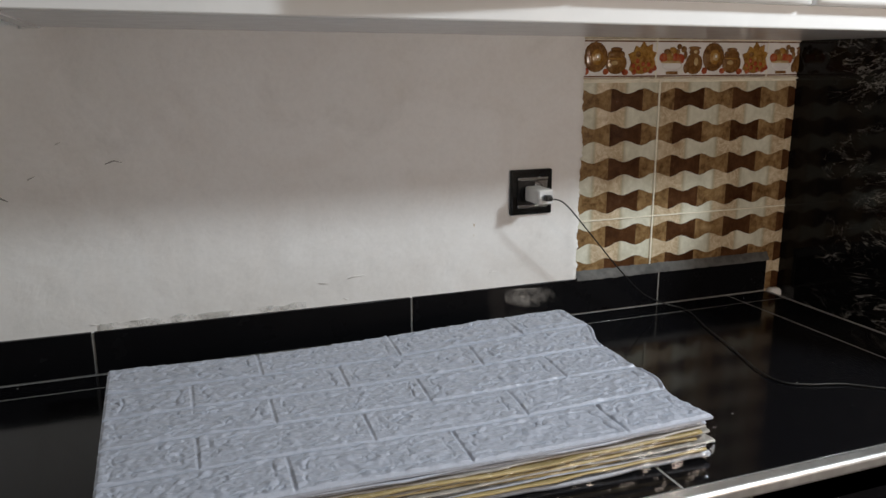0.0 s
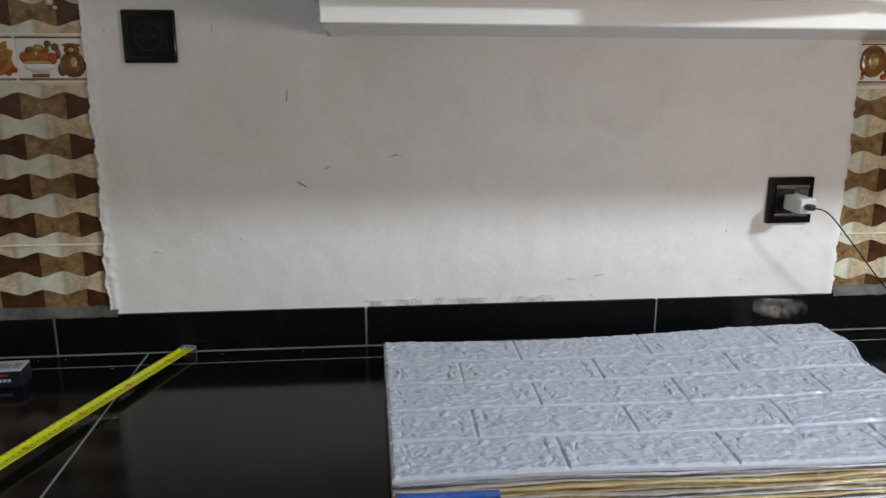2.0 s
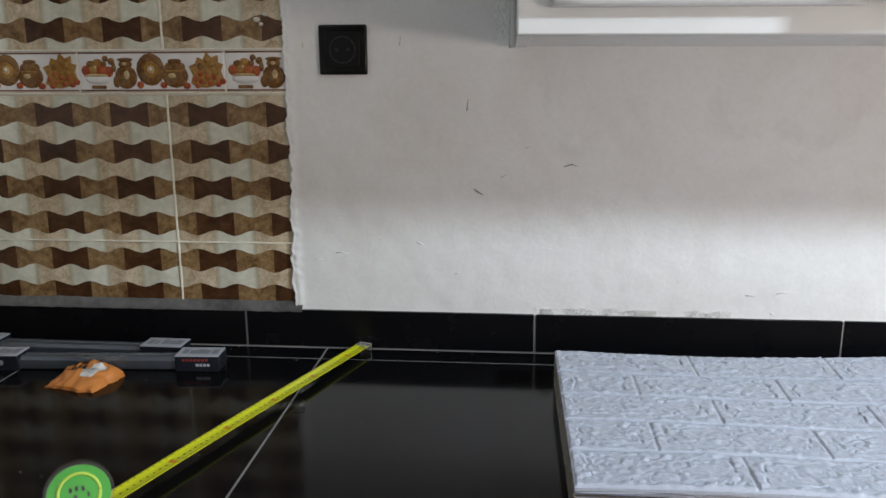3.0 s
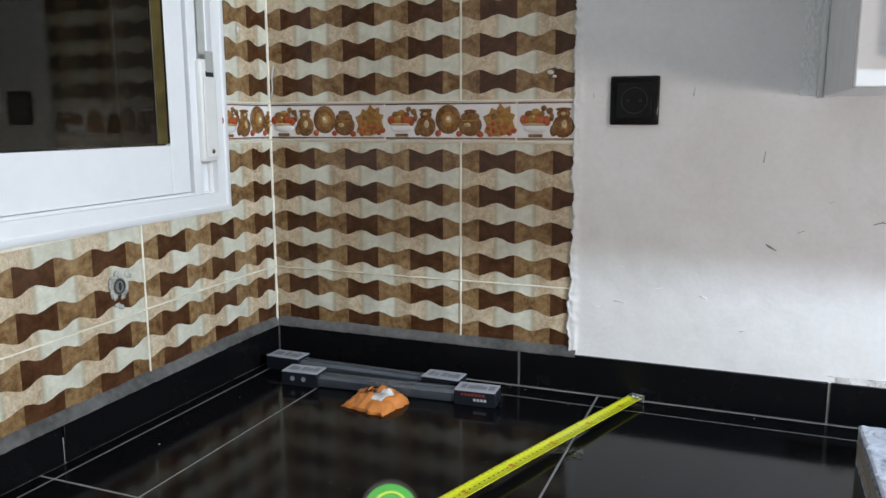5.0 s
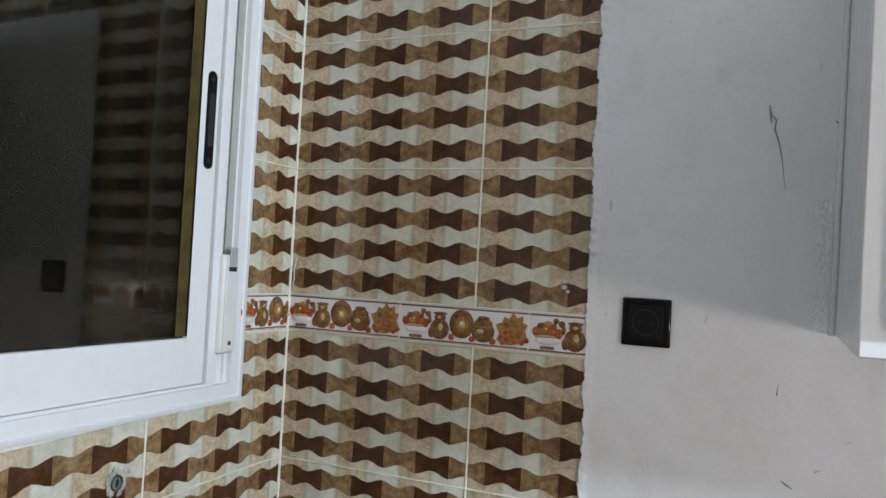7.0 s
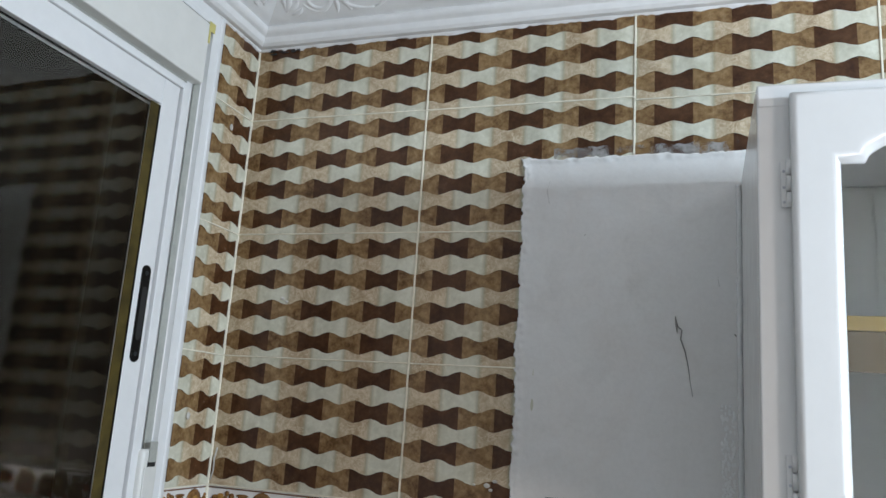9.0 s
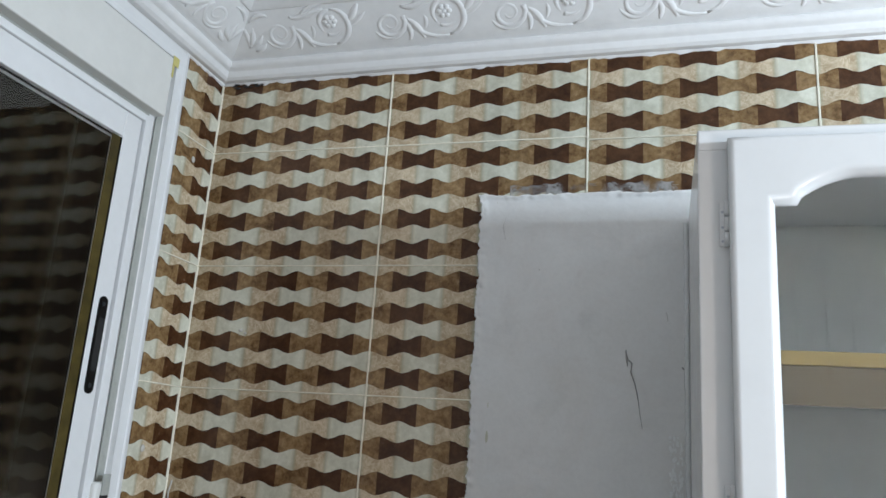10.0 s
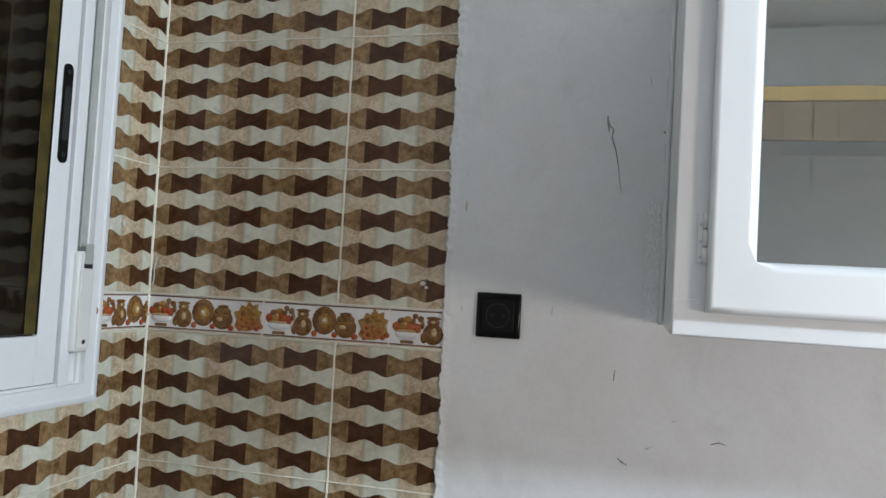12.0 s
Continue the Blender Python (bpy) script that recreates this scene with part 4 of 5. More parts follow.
def sash(y0, y1, z0, z1, x, stile, rail):
    """A sliding sash between y0 (near the corner) and y1, its face at x."""
    s = part("sash", solid(x - 0.030, x, y0 - stile, y0, z0, z1, bevel=0.002), WHITE_ALU, window)
    part("stile", solid(x - 0.030, x, y1, y1 + stile, z0, z1, bevel=0.002), WHITE_ALU, s)
    low = 1.3185 - z0
    part("rail", solid(x - 0.030, x - 0.0008, y1 + stile, y0 - stile, z0, z0 + low, bevel=0.0015), WHITE_ALU, s)
    part("rail", solid(x - 0.030, x - 0.0008, y1 + stile, y0 - stile, z1 - rail, z1, bevel=0.0015), WHITE_ALU, s)
    w, h = (y0 - y1) / 2 - stile + 0.004, (z1 - rail - z0 - low) / 2 + 0.004
    pane = part("pane", solid(-0.002, 0.002, -w, w, -h, h), WINDOW_GLASS, s, "dark reflecting pane", at=pose(x - 0.0090, (y0 + y1) / 2, (z0 + low + z1 - rail) / 2, 0, 0, GLASS_TURN))
    pane.visible_shadow = False
    bm = bmesh.new()
    yy0, yy1, zz0, zz1 = y1 + stile, y0 - stile, z0 + low, z1 - rail
    for a, b, c, d in ((yy0, yy1, zz0, zz0 + 0.003), (yy0, yy1, zz1 - 0.003, zz1), (yy0, yy0 + 0.003, zz0 + 0.003, zz1 - 0.003), (yy1 - 0.003, yy1, zz0 + 0.003, zz1 - 0.003)):
        box(bm, x - 0.0142, x - (0.0012 if d - c > 0.1 else 0.0118), a, b, c, d)
    part("gasket", bm, BLACK_PLASTIC, s)
    return s


right_sash = sash(-0.2370, -0.700, 1.2382, 2.1155, -0.002, 0.0440, 0.0500)
sash(-0.655, -1.1295, 1.2382, 2.1155, -0.036, 0.0500, 0.0500)
# recessed black pull
bm = bmesh.new()
out = [(0.0105 * math.cos(a), 0.0735 + 0.0105 * math.sin(a)) for a in (math.pi * i / 12 for i in range(13))]
out += [(0.0105 * math.cos(a), -0.0735 + 0.0105 * math.sin(a)) for a in (math.pi + math.pi * i / 12 for i in range(13))]
prism(bm, out, -0.0022, 0.001, 0)
inner = [(x * 0.62, z * 0.55) for x, z in out]
prism(bm, inner, -0.0030, -0.0022, 1)
for z in (0.070, -0.070):
    drum(bm, Matrix.Translation((0, -0.0026, z)) @ Matrix.Rotation(radians(90), 4, "X"), 0.004, 0.0012, 2)
part("pull_handle", bm, (BLACK_PLASTIC, DARK_GAP, DARK_STEEL), right_sash, "black recessed pull", at=pose(-0.002, -0.2585, 1.690) @ TURN)
# shutter strap with its ribbed weave
bm = bmesh.new()
for i in range(210):
    z = 1.44 + i * 0.004
    box(bm, -0.0085, -0.0065 + (0.00012 if i % 2 else 0), -0.1940, -0.1765, z, z + 0.004)
part("shutter_strap", bm, STRAP, window, "grey woven shutter strap")
bm = solid(-0.004, 0.013, -0.2165, -0.1755, 1.288, 1.462, bevel=0.006, segments=3)
winder = part("strap_winder", bm, WHITE_PLASTIC, window, "white plastic strap winder cover")
part("cover_plate", solid(0.0131, 0.0155, -0.2115, -0.1805, 1.296, 1.432, bevel=0.002), WHITE_PLASTIC, winder)
part("strap_mouth", solid(0.0131, 0.0142, -0.2035, -0.1835, 1.4325, 1.441), DARK_GAP, winder)
part("screw", drum(bmesh.new(), Matrix.Translation((0.0158, -0.1960, 1.306)) @ Matrix.Rotation(radians(90), 4, "Y"), 0.004, 0.002), CHROME, winder)
part("strap_end", solid(0.0131, 0.0160, -0.2030, -0.1850, 1.440, 1.475, bevel=0.001), STRAP, winder)
# added yellow strip on the pane, standing in for a streak seen in the glass
bm = bmesh.new()
g = [[bm.verts.new((0.0024, -0.0112 + 0.0224 * i / 4 + 0.0008 * noise.noise((j * 0.3, i, 1)), -0.370 + 0.740 * j / 90)) for i in range(5)] for j in range(91)]
for p, q in zip(g, g[1:]):
    for i in range(4):
        bm.faces.new((p[i], p[i + 1], q[i + 1], q[i]))
strip = part("tape_strip", bm, YELLOW_STREAK, right_sash, "yellow strip standing in for a streak seen in the glass", at=pose(-0.0060, -0.2968, 1.692, 0, 0, GLASS_TURN))

# drilled hole in the window wall, with broken edges
bm = bmesh.new()
drum(bm, Matrix.Translation((0.0057, -0.4225, 1.111)) @ Matrix.Rotation(radians(90), 4, "Y"), 0.0130, 0.0016, 3, sides=22)
r4 = random.Random(11)
for k in range(44):
    a = k * 2 * math.pi / 44
    r = 0.0160 + r4.uniform(-0.0020, 0.0042) + (0.013 if 31 <= k <= 34 else 0) + (0.010 if 3 <= k <= 6 else 0)
    ball(bm, Matrix.Translation((0.0052, -0.4225 + 0.95 * r * math.cos(a), 1.111 + r * math.sin(a))) @ Matrix.Diagonal((0.0015, r4.uniform(0.0025, 0.0052), r4.uniform(0.0025, 0.0055), 1)), 0, 7, 5)
tube(bm, [(0.0068, -0.4225 + 0.0098 * math.cos(2 * math.pi * k / 24), 1.111 + 0.0105 * math.sin(2 * math.pi * k / 24)) for k in range(25)], 0.0012, 2, 6, normal=(1, 0, 0))
ball(bm, Matrix.Translation((0.0066, -0.4215, 1.111)) @ Matrix.Diagonal((0.0009, 0.0030, 0.0070, 1)), 1, 10, 6)
part("pipe_hole", bm, (plain("crumbled_mortar", (0.44, 0.43, 0.39), 0.8, vary=0.33, scale=230, bump=0.002), DARK_GAP, DARK_STEEL, plain("grey_mortar", (0.20, 0.20, 0.175), 0.5, vary=0.3, scale=160, bump=0.002)), wall_west, "drilled hole with a crumbled grey rim")
# dark flat blots between the cornice and the corner tiles
bm = bmesh.new()
r6 = random.Random(21)
for k in range(15):
    f = r6.random()
    ball(bm, Matrix.Translation((0.022 + 0.085 * f, -0.0062, 2.2965 + r6.uniform(-0.005, 0.006) * (1.2 - f))) @ Matrix.Diagonal((r6.uniform(0.002, 0.007), 0.0009, r6.uniform(0.001, 0.0035), 1)), 0, 7, 5)
part("torn_gap", bm, DARK_GAP, wall_north)
# chips and drips of grout
CHIP = plain("chip_white", (0.62, 0.60, 0.56), 0.7, vary=0.15, scale=150)
bm = bmesh.new()
tube(bm, [(0.016, -0.004, 1.462), (0.012, -0.005, 1.440), (0.013, -0.005, 1.420), (0.008, -0.004, 1.400)], 0.0019, sides=6, flat=0.6)
part("grout_drip", bm, CHIP, wall_north)
for x, z, s in ((0.563, 1.437, 0.006), (0.577, 1.445, 0.0045), (0.570, 1.430, 0.004), (0.540, 1.437, 0.003), (0.125, 1.758, 0.005), (0.135, 1.752, 0.0035)):
    bm = bmesh.new()
    ball(bm, Matrix.Translation((x, -0.0050, z)) @ Matrix.Diagonal((s, 0.0012, s * 0.7, 1)), 0, 7, 5)
    part("chip", bm, CHIP, wall_north)
for y, z in ((-0.095, 1.52), (-0.075, 2.10)):
    bm = bmesh.new()
    ball(bm, Matrix.Translation((0.0050, y, z)) @ Matrix.Diagonal((0.0012, 0.006, 0.007, 1)), 0, 7, 5)
    part("chip", bm, CHIP, wall_west)


# ---- wall cabinet ----
CX0, CX1, CY, CB, CT = 0.979, 2.55, -0.400, 1.390, 1.973
cabinet = thing("wall_cabinet", "white glossy painted wall cabinet with arched glass doors", "cabinet", pose(CX0, 0, CB, 0, 0.38, 0))
to_cab = pose(-CX0, 0, -CB)


def cpart(name, bm, material, parent=None, label="", sharp=None):
    bmesh.ops.transform(bm, matrix=to_cab, verts=bm.verts)
    return part(name, bm, material, parent or cabinet, label, sharp)


cpart("side_panel", solid(CX0, CX0 + 0.018, CY + 0.0205, -0.004, CB, CT, bevel=0.001), WHITE_PAINT)
cpart("side_panel", solid(CX1 - 0.018, CX1, CY + 0.0205, -0.004, CB, CT, bevel=0.001), WHITE_PAINT)
cpart("bottom_panel", solid(CX0 + 0.0185, CX1 - 0.0185, CY + 0.0205, -0.004, CB + 0.002, CB + 0.020), WHITE_PAINT)
cpart("top_panel", solid(CX0 + 0.0185, CX1 - 0.0185, CY + 0.0205, -0.004, CT - 0.018, CT), WHITE_PAINT)
cpart("back_panel", solid(CX0 + 0.0185, CX1 - 0.0185, -0.016, -0.006, CB + 0.0205, CT - 0.0185), CAB_INSIDE)
cpart("shelf", solid(CX0 + 0.0185, CX1 - 0.0185, -0.33, -0.0165, 1.672, 1.690), CAB_INSIDE)
cpart("shelf_edge", solid(CX0 + 0.0185, CX1 - 0.0185, -0.336, -0.3305, 1.681, 1.699, bevel=0.001), SHELF_WOOD, None, "yellow wood shelf edge")
cpart("shelf_apron", solid(CX0 + 0.0185, CX1 - 0.0185, -0.334, -0.3305, 1.632, 1.6805, bevel=0.001), plain("tan_wood_apron", (0.27, 0.215, 0.13), 0.45, vary=0.08), None, "tan wood strip under the shelf")
face = bmesh.new()
box(face, CX0, CX1, CY, CY + 0.020, CB, CB + 0.045, 0, 0.0025)
box(face, CX0, CX1, CY, CY + 0.020, CT - 0.030, CT, 0, 0.0025)
box(face, CX0, CX0 + 0.055, CY + 0.0004, CY + 0.020, CB + 0.040, CT - 0.028, 0, 0.002)
for x in (1.330, 1.595, 1.925, 2.262, 2.52):
    box(face, x, x + 0.03, CY + 0.0004, CY + 0.020, CB + 0.040, CT - 0.028, 0, 0.002)
cpart("face_frame", face, WHITE_PAINT)


def arch(x0, x1, z0, z1, rise, n=30):
    """The outline of a cathedral opening: x0..x1, z0..z1, with shoulders and a raised middle."""
    w = x1 - x0
    c = 0.020
    pts = [(x0, z0 + c), (x0, z0), (x0 + c, z0), (x1 - c, z0), (x1, z0), (x1, z0 + c), (x1, z1)]
    top = []
    for i in range(n + 1):
        f = i / n
        s = 0.12 + 0.76 * f
        e = min(f, 1 - f) * 2
        u = min(1, e * 1.15)
        lift = rise * (0.75 * math.sqrt(1 - (1 - u) ** 2) + 0.25 * math.sin(math.pi / 2 * u) ** 2)
        top.append((x0 + w * s, z1 + lift))
    return pts + list(reversed(top)) + [(x0, z1)]


def glass_door(x0, x1, z0, z1):
    """A framed cabinet door with an arched pane, its back at y = 0 and its hinge side at x0."""
    d = bmesh.new()
    w, h = x1 - x0, z1 - z0
    hole = arch(0.053, w - 0.053, 0.060, h - 0.089, 0.035)
    n = len(hole)

    def ring(inset_out, y_out, grow, y_in):
        """Corner points of the outer edge matched to each point of the opening."""
        cx, cz = w / 2, h / 2
        rows = []
        for x, z in hole:
            sx, sz = x - cx, z - cz
            low, end = z < 0.0601, abs(sx) > w / 2 - 0.0531
            gx = grow * (0 if low and not end else 1 if sx > 0 else -1)
            gz = grow * (0 if end and 0.0601 < z < h / 2 else 1 if sz > 0 else -1)
            k = 0.12 if low and end else 1.0                      # the cutter leaves the lower corners round
            rows.append(Vector((x + k * gx, y_in, z + k * gz)))
        return rows

    def outer(y, inset):
        pts = []
        for x, z in hole:
            fx, fz = (x - 0.053) / (w - 0.106), (z - 0.060) / (h - 0.149)
            if z <= 0.0601:
                px, pz = inset + fx * (w - 2 * inset), inset
            elif fz >= 0.999:
                px, pz = inset + fx * (w - 2 * inset), h - inset
            else:
                px, pz = (inset if fx < 0.5 else w - inset), z
            pts.append(Vector((px, y, pz)))
        return pts
    loops = [outer(0.0, 0.0), outer(-0.012, 0.0), outer(-0.0175, 0.0015), outer(-0.020, 0.0065), outer(-0.020, 0.0085), ring(0, 0, 0.0125, -0.020), ring(0, 0, 0.0105, -0.020), ring(0, 0, 0.0065, -0.0185), ring(0, 0, 0.0025, -0.0125), ring(0, 0, 0.0, -0.009), ring(0, 0, 0.0, 0.0)]
    made = [[d.verts.new(p) for p in loop] for loop in loops]
    for a, b in zip(made, made[1:]):
        for i in range(n):
            j = (i + 1) % n
            if a[i].co == a[j].co:
                d.faces.new((a[i], b[j], b[i]))
            else:
                d.faces.new((a[i], a[j], b[j], b[i]))
    bmesh.ops.remove_doubles(d, verts=d.verts, dist=0.00002)
    door = part("door", d, WHITE_PAINT, cabinet, sharp=50)
    g = prism(bmesh.new(), [(x, z) for x, z in arch(0.050, w - 0.050, 0.057, h - 0.087, 0.035)], -0.006, -0.003)
    part("pane", g, GLASS, door, "clear glass pane")
    return door


def hinge(door, z):
    bm = bmesh.new()
    box(bm, -0.011, -0.002, -0.0022, 0.0, z - 0.028, z + 0.028, 0, 0.0006)
    for k in range(3):
        drum(bm, Matrix.Translation((-0.002, -0.004, z - 0.020 + k * 0.020)), 0.0036, 0.018, 0, sides=12)
    part("hinge", bm, WHITE_PAINT, door, "painted butt hinge")
    bm = bmesh.new()
    for k in (-0.022, -0.004, 0.016):
        drum(bm, Matrix.Translation((-0.0075, -0.0026, z + k)) @ Matrix.Rotation(radians(90), 4, "X"), 0.0017, 0.0012, 0, sides=10)
    part("screw", bm, GREY_CAP, door)


DZ0, DZ1 = 1.419, 1.955
first = glass_door(1.015, 1.335, DZ0, DZ1)
first.matrix_basis = to_cab @ pose(1.015, CY - 0.0005, DZ0)
hinge(first, 0.425)
hinge(first, 0.085)
second = glass_door(1.342, 1.602, DZ0, DZ1)                       # stands ajar, hung on its far side
second.matrix_basis = to_cab @ pose(1.602, CY - 0.0005, DZ0, 0, 0, 7) @ pose(-0.260, 0, 0)
for x0, x1 in ((1.612, 1.932), (1.940, 2.270)):
    d = glass_door(x0, x1, DZ0, DZ1)
    d.matrix_basis = to_cab @ pose(x0, CY - 0.0005, DZ0)
# silicone bead between cabinet and wall
bm = bmesh.new()
r5 = random.Random(9)
tube(bm, [(CX0 - 0.004 + r5.uniform(-0.001, 0.001), -0.007, CB - 0.001 + i * 0.006) for i in range(int((CT - CB) / 0.006))], 0.0048, sides=7, taper=lambda f: 1 + 0.3 * noise.noise((f * 50, 0, 0)))
cpart("silicone_bead", bm, WHITE_PAINT)
bm = bmesh.new()
for k in range(230):                                              # lumpy gloss paint on the wall beside it, whitened to stand for its glints
    z = CB + 0.005 + 0.20 * r5.random() ** 1.6
    x = CX0 - 0.012 - r5.random() * 0.020
    ball(bm, Matrix.Translation((x, -0.0068, z)) @ Matrix.Diagonal((r5.uniform(0.0012, 0.0030), 0.0004, r5.uniform(0.0015, 0.0045), 1)), 0, 8, 6)
part("paint_lumps", bm, plain("glint_gloss_paint", (0.90, 0.91, 0.91), 0.22, vary=0.02, bump=0), wall_north, "glossy lumps of white paint")

# tall white cupboard, seen only as a reflection; its lower half added for bounced light
cup = thing("tall_cupboard", "white cupboard with arched upper panels, its lower half added", "cupboard", pose(0.5, ROOM_Y, 0))
part("body", solid(0, 2.0, 0.002, 0.35, 0, 2.42, bevel=0.002), WHITE_PAINT, cup)
part("rail", solid(0.01, 1.99, 0.3505, 0.362, 1.712, 1.768, bevel=0.004), WHITE_PAINT, cup)
for i in range(4):
    x = 0.49 + i * 0.49
    # upper doors placed to fit the reflection in the camera's view
    d = part("door", solid(0, 0.478, -0.020, -0.0005, 0, 0.60, bevel=0.004), WHITE_PAINT, cup, at=pose(x, 0.351, 1.80, 0, 0, 180))
    part("raised_panel", prism(bmesh.new(), arch(0.105, 0.373, 0.11, 0.46, 0.05), -0.025, -0.0202), WHITE_PAINT, d)
    rim = arch(0.085, 0.393, 0.09, 0.48, 0.05)
    part("moulding", tube(bmesh.new(), [(x, -0.0215, z) for x, z in rim + rim[:1]], 0.009, sides=8, normal=(0, 1, 0)), WHITE_PAINT, d)
    d = part("door", solid(0, 0.478, -0.020, -0.0005, 0, 1.51, bevel=0.004), WHITE_PAINT, cup, at=pose(x, 0.351, 0.12, 0, 0, 180))
    part("raised_panel", prism(bmesh.new(), [(0.105, 0.11), (0.373, 0.11), (0.373, 1.33), (0.105, 1.33)], -0.025, -0.0202), WHITE_PAINT, d)


# ---- sockets ----
SHINY_BLACK = plain("shiny_black_plastic", (0.005, 0.005, 0.005), 0.16, vary=0.1, bump=0, spec=0.35)
WELL = plain("matt_black_plastic", (0.011, 0.010, 0.009), 0.55, vary=0.15, scale=90)


def socket(x, z, size=0.079, label=""):
    """A square black wall socket with a round well; its back on the wall at y = 0."""
    s = thing("wall_socket", label, "socket", pose(x, -0.004, z))
    h = size / 2
    part("frame", solid(-h, h, -0.0095, 0.0, -h, h, bevel=0.003, segments=3), SHINY_BLACK, s)
    part("cover", solid(-h * 0.72, h * 0.72, -0.0120, -0.0096, -h * 0.72, h * 0.72, bevel=0.0015), BLACK_PLASTIC, s)
    bm = bmesh.new()
    n, loops = 32, []
    for r, y in ((0.0215, -0.0121), (0.0215, -0.0132), (0.0200, -0.0132), (0.0190, -0.0100), (0.0, -0.0100)):
        loops.append([bm.verts.new((r * math.cos(2 * math.pi * k / n), y, r * math.sin(2 * math.pi * k / n))) for k in range(n)] if r else [bm.verts.new((0, y, 0))])
    for a, b in zip(loops, loops[1:]):
        for k in range(n):
            if len(b) == 1:
                bm.faces.new((a[k], a[(k + 1) % n], b[0]))
            else:
                bm.faces.new((a[k], a[(k + 1) % n], b[(k + 1) % n], b[k]))
    part("well", bm, WELL, s, sharp=40)
    return s


sock = socket(0.7040, 1.3885, 0.078, "black square wall socket on the bare plaster")
for dx in (-0.0095, 0.0095):
    part("pin_hole", drum(bmesh.new(), Matrix.Translation((dx, -0.0126, 0)) @ Matrix.Rotation(radians(90), 4, "X"), 0.0026, 0.006), DARK_GAP, sock)
sock2 = socket(1.7440, 1.1215, 0.080, "black and chrome wall socket with a charger plugged in")
for z0, z1, name in ((0.0215, 0.0265, "chrome_bar"), (-0.0265, -0.0215, "chrome_bar")):
    part(name, solid(-0.0290, 0.0290, -0.0142, -0.0122, z0, z1, bevel=0.0009), CHROME, sock2)
part("chrome_plate", solid(0.004, 0.0285, -0.0128, -0.0121, -0.020, 0.0205), CHROME, sock2)
charger = thing("phone_charger", "white phone charger in the wall socket", "charger", pose(1.7440, -0.0145, 1.1205))
part("body", solid(-0.0150, 0.0150, -0.052, -0.0005, -0.0130, 0.0130, bevel=0.004, segments=3), WHITE_PLASTIC, charger)
part("front_face", solid(-0.0130, 0.0130, -0.0535, -0.0521, -0.0110, 0.0110, bevel=0.0006), WHITE_PAINT, charger)
part("cable_plug", solid(-0.0060, 0.0060, -0.066, -0.0536, -0.0050, 0.0050, bevel=0.002), CABLE, charger)


def smooth_path(points, n=12):
    out = []
    p = [Vector(points[0])] + [Vector(q) for q in points] + [Vector(points[-1])]
    for i in range(1, len(p) - 2):
        for k in range(n):
            f = k / n
            a, b, c, d = p[i - 1], p[i], p[i + 1], p[i + 2]
            out.append(0.5 * ((2 * b) + (c - a) * f + (2 * a - 5 * b + 4 * c - d) * f * f + (3 * b - a - 3 * c + d) * f ** 3))
    return out + [p[-1]]


C = Z_COUNTER + 0.0024
cable = thing("charging_cable", "thin black charging cable lying over the worktop", "cable", pose(0, 0, 0))
route = [(1.744, -0.080, 1.120), (1.765, -0.094, 1.113), (1.815, -0.092, 1.060), (1.880, -0.080, 0.992), (1.950, -0.060, 0.930), (2.010, -0.045, 0.898),
         (2.048, -0.070, C), (2.018, -0.160, C), (1.992, -0.255, C), (1.962, -0.350, C), (1.962, -0.402, C), (1.995, -0.425, C), (2.040, -0.440, C), (2.110, -0.490, C), (2.200, -0.500, C)]
part("cord", tube(bmesh.new(), smooth_path(route, 10), 0.0012, sides=8), CABLE, cable)


# ---- stack of foam brick panels ----
stack = thing("foam_panel_stack", "folded stack of white self-adhesive foam brick panels in clear film", "wall panels", pose(1.045, -0.545, Z_COUNTER))
SW, SD = 0.70, 0.398


def droop(x, y, z):
    """The sheets slant, curl up at the far end and have a wavy end edge."""
    f = x / SW
    g = y / SD
    sx = x * (0.938 + 0.062 * g) + f ** 6 * (0.012 * max(0.0, 1 - g / 0.13) ** 2 + 0.006 * math.sin(g * 13.0 + 3.5) + 0.003 * math.sin(g * 27))
    sz = z + 0.002 * f ** 2 * (z / 0.05) + 0.0022 * math.sin(f * 7 + g * 2) * (z / 0.05) + 0.003 * f ** 8 * math.sin(g * 8 + 1)
    return Vector((sx, y + 0.018 * f ** 2 * g - 0.009 * f ** 3 * (1 - g), sz))


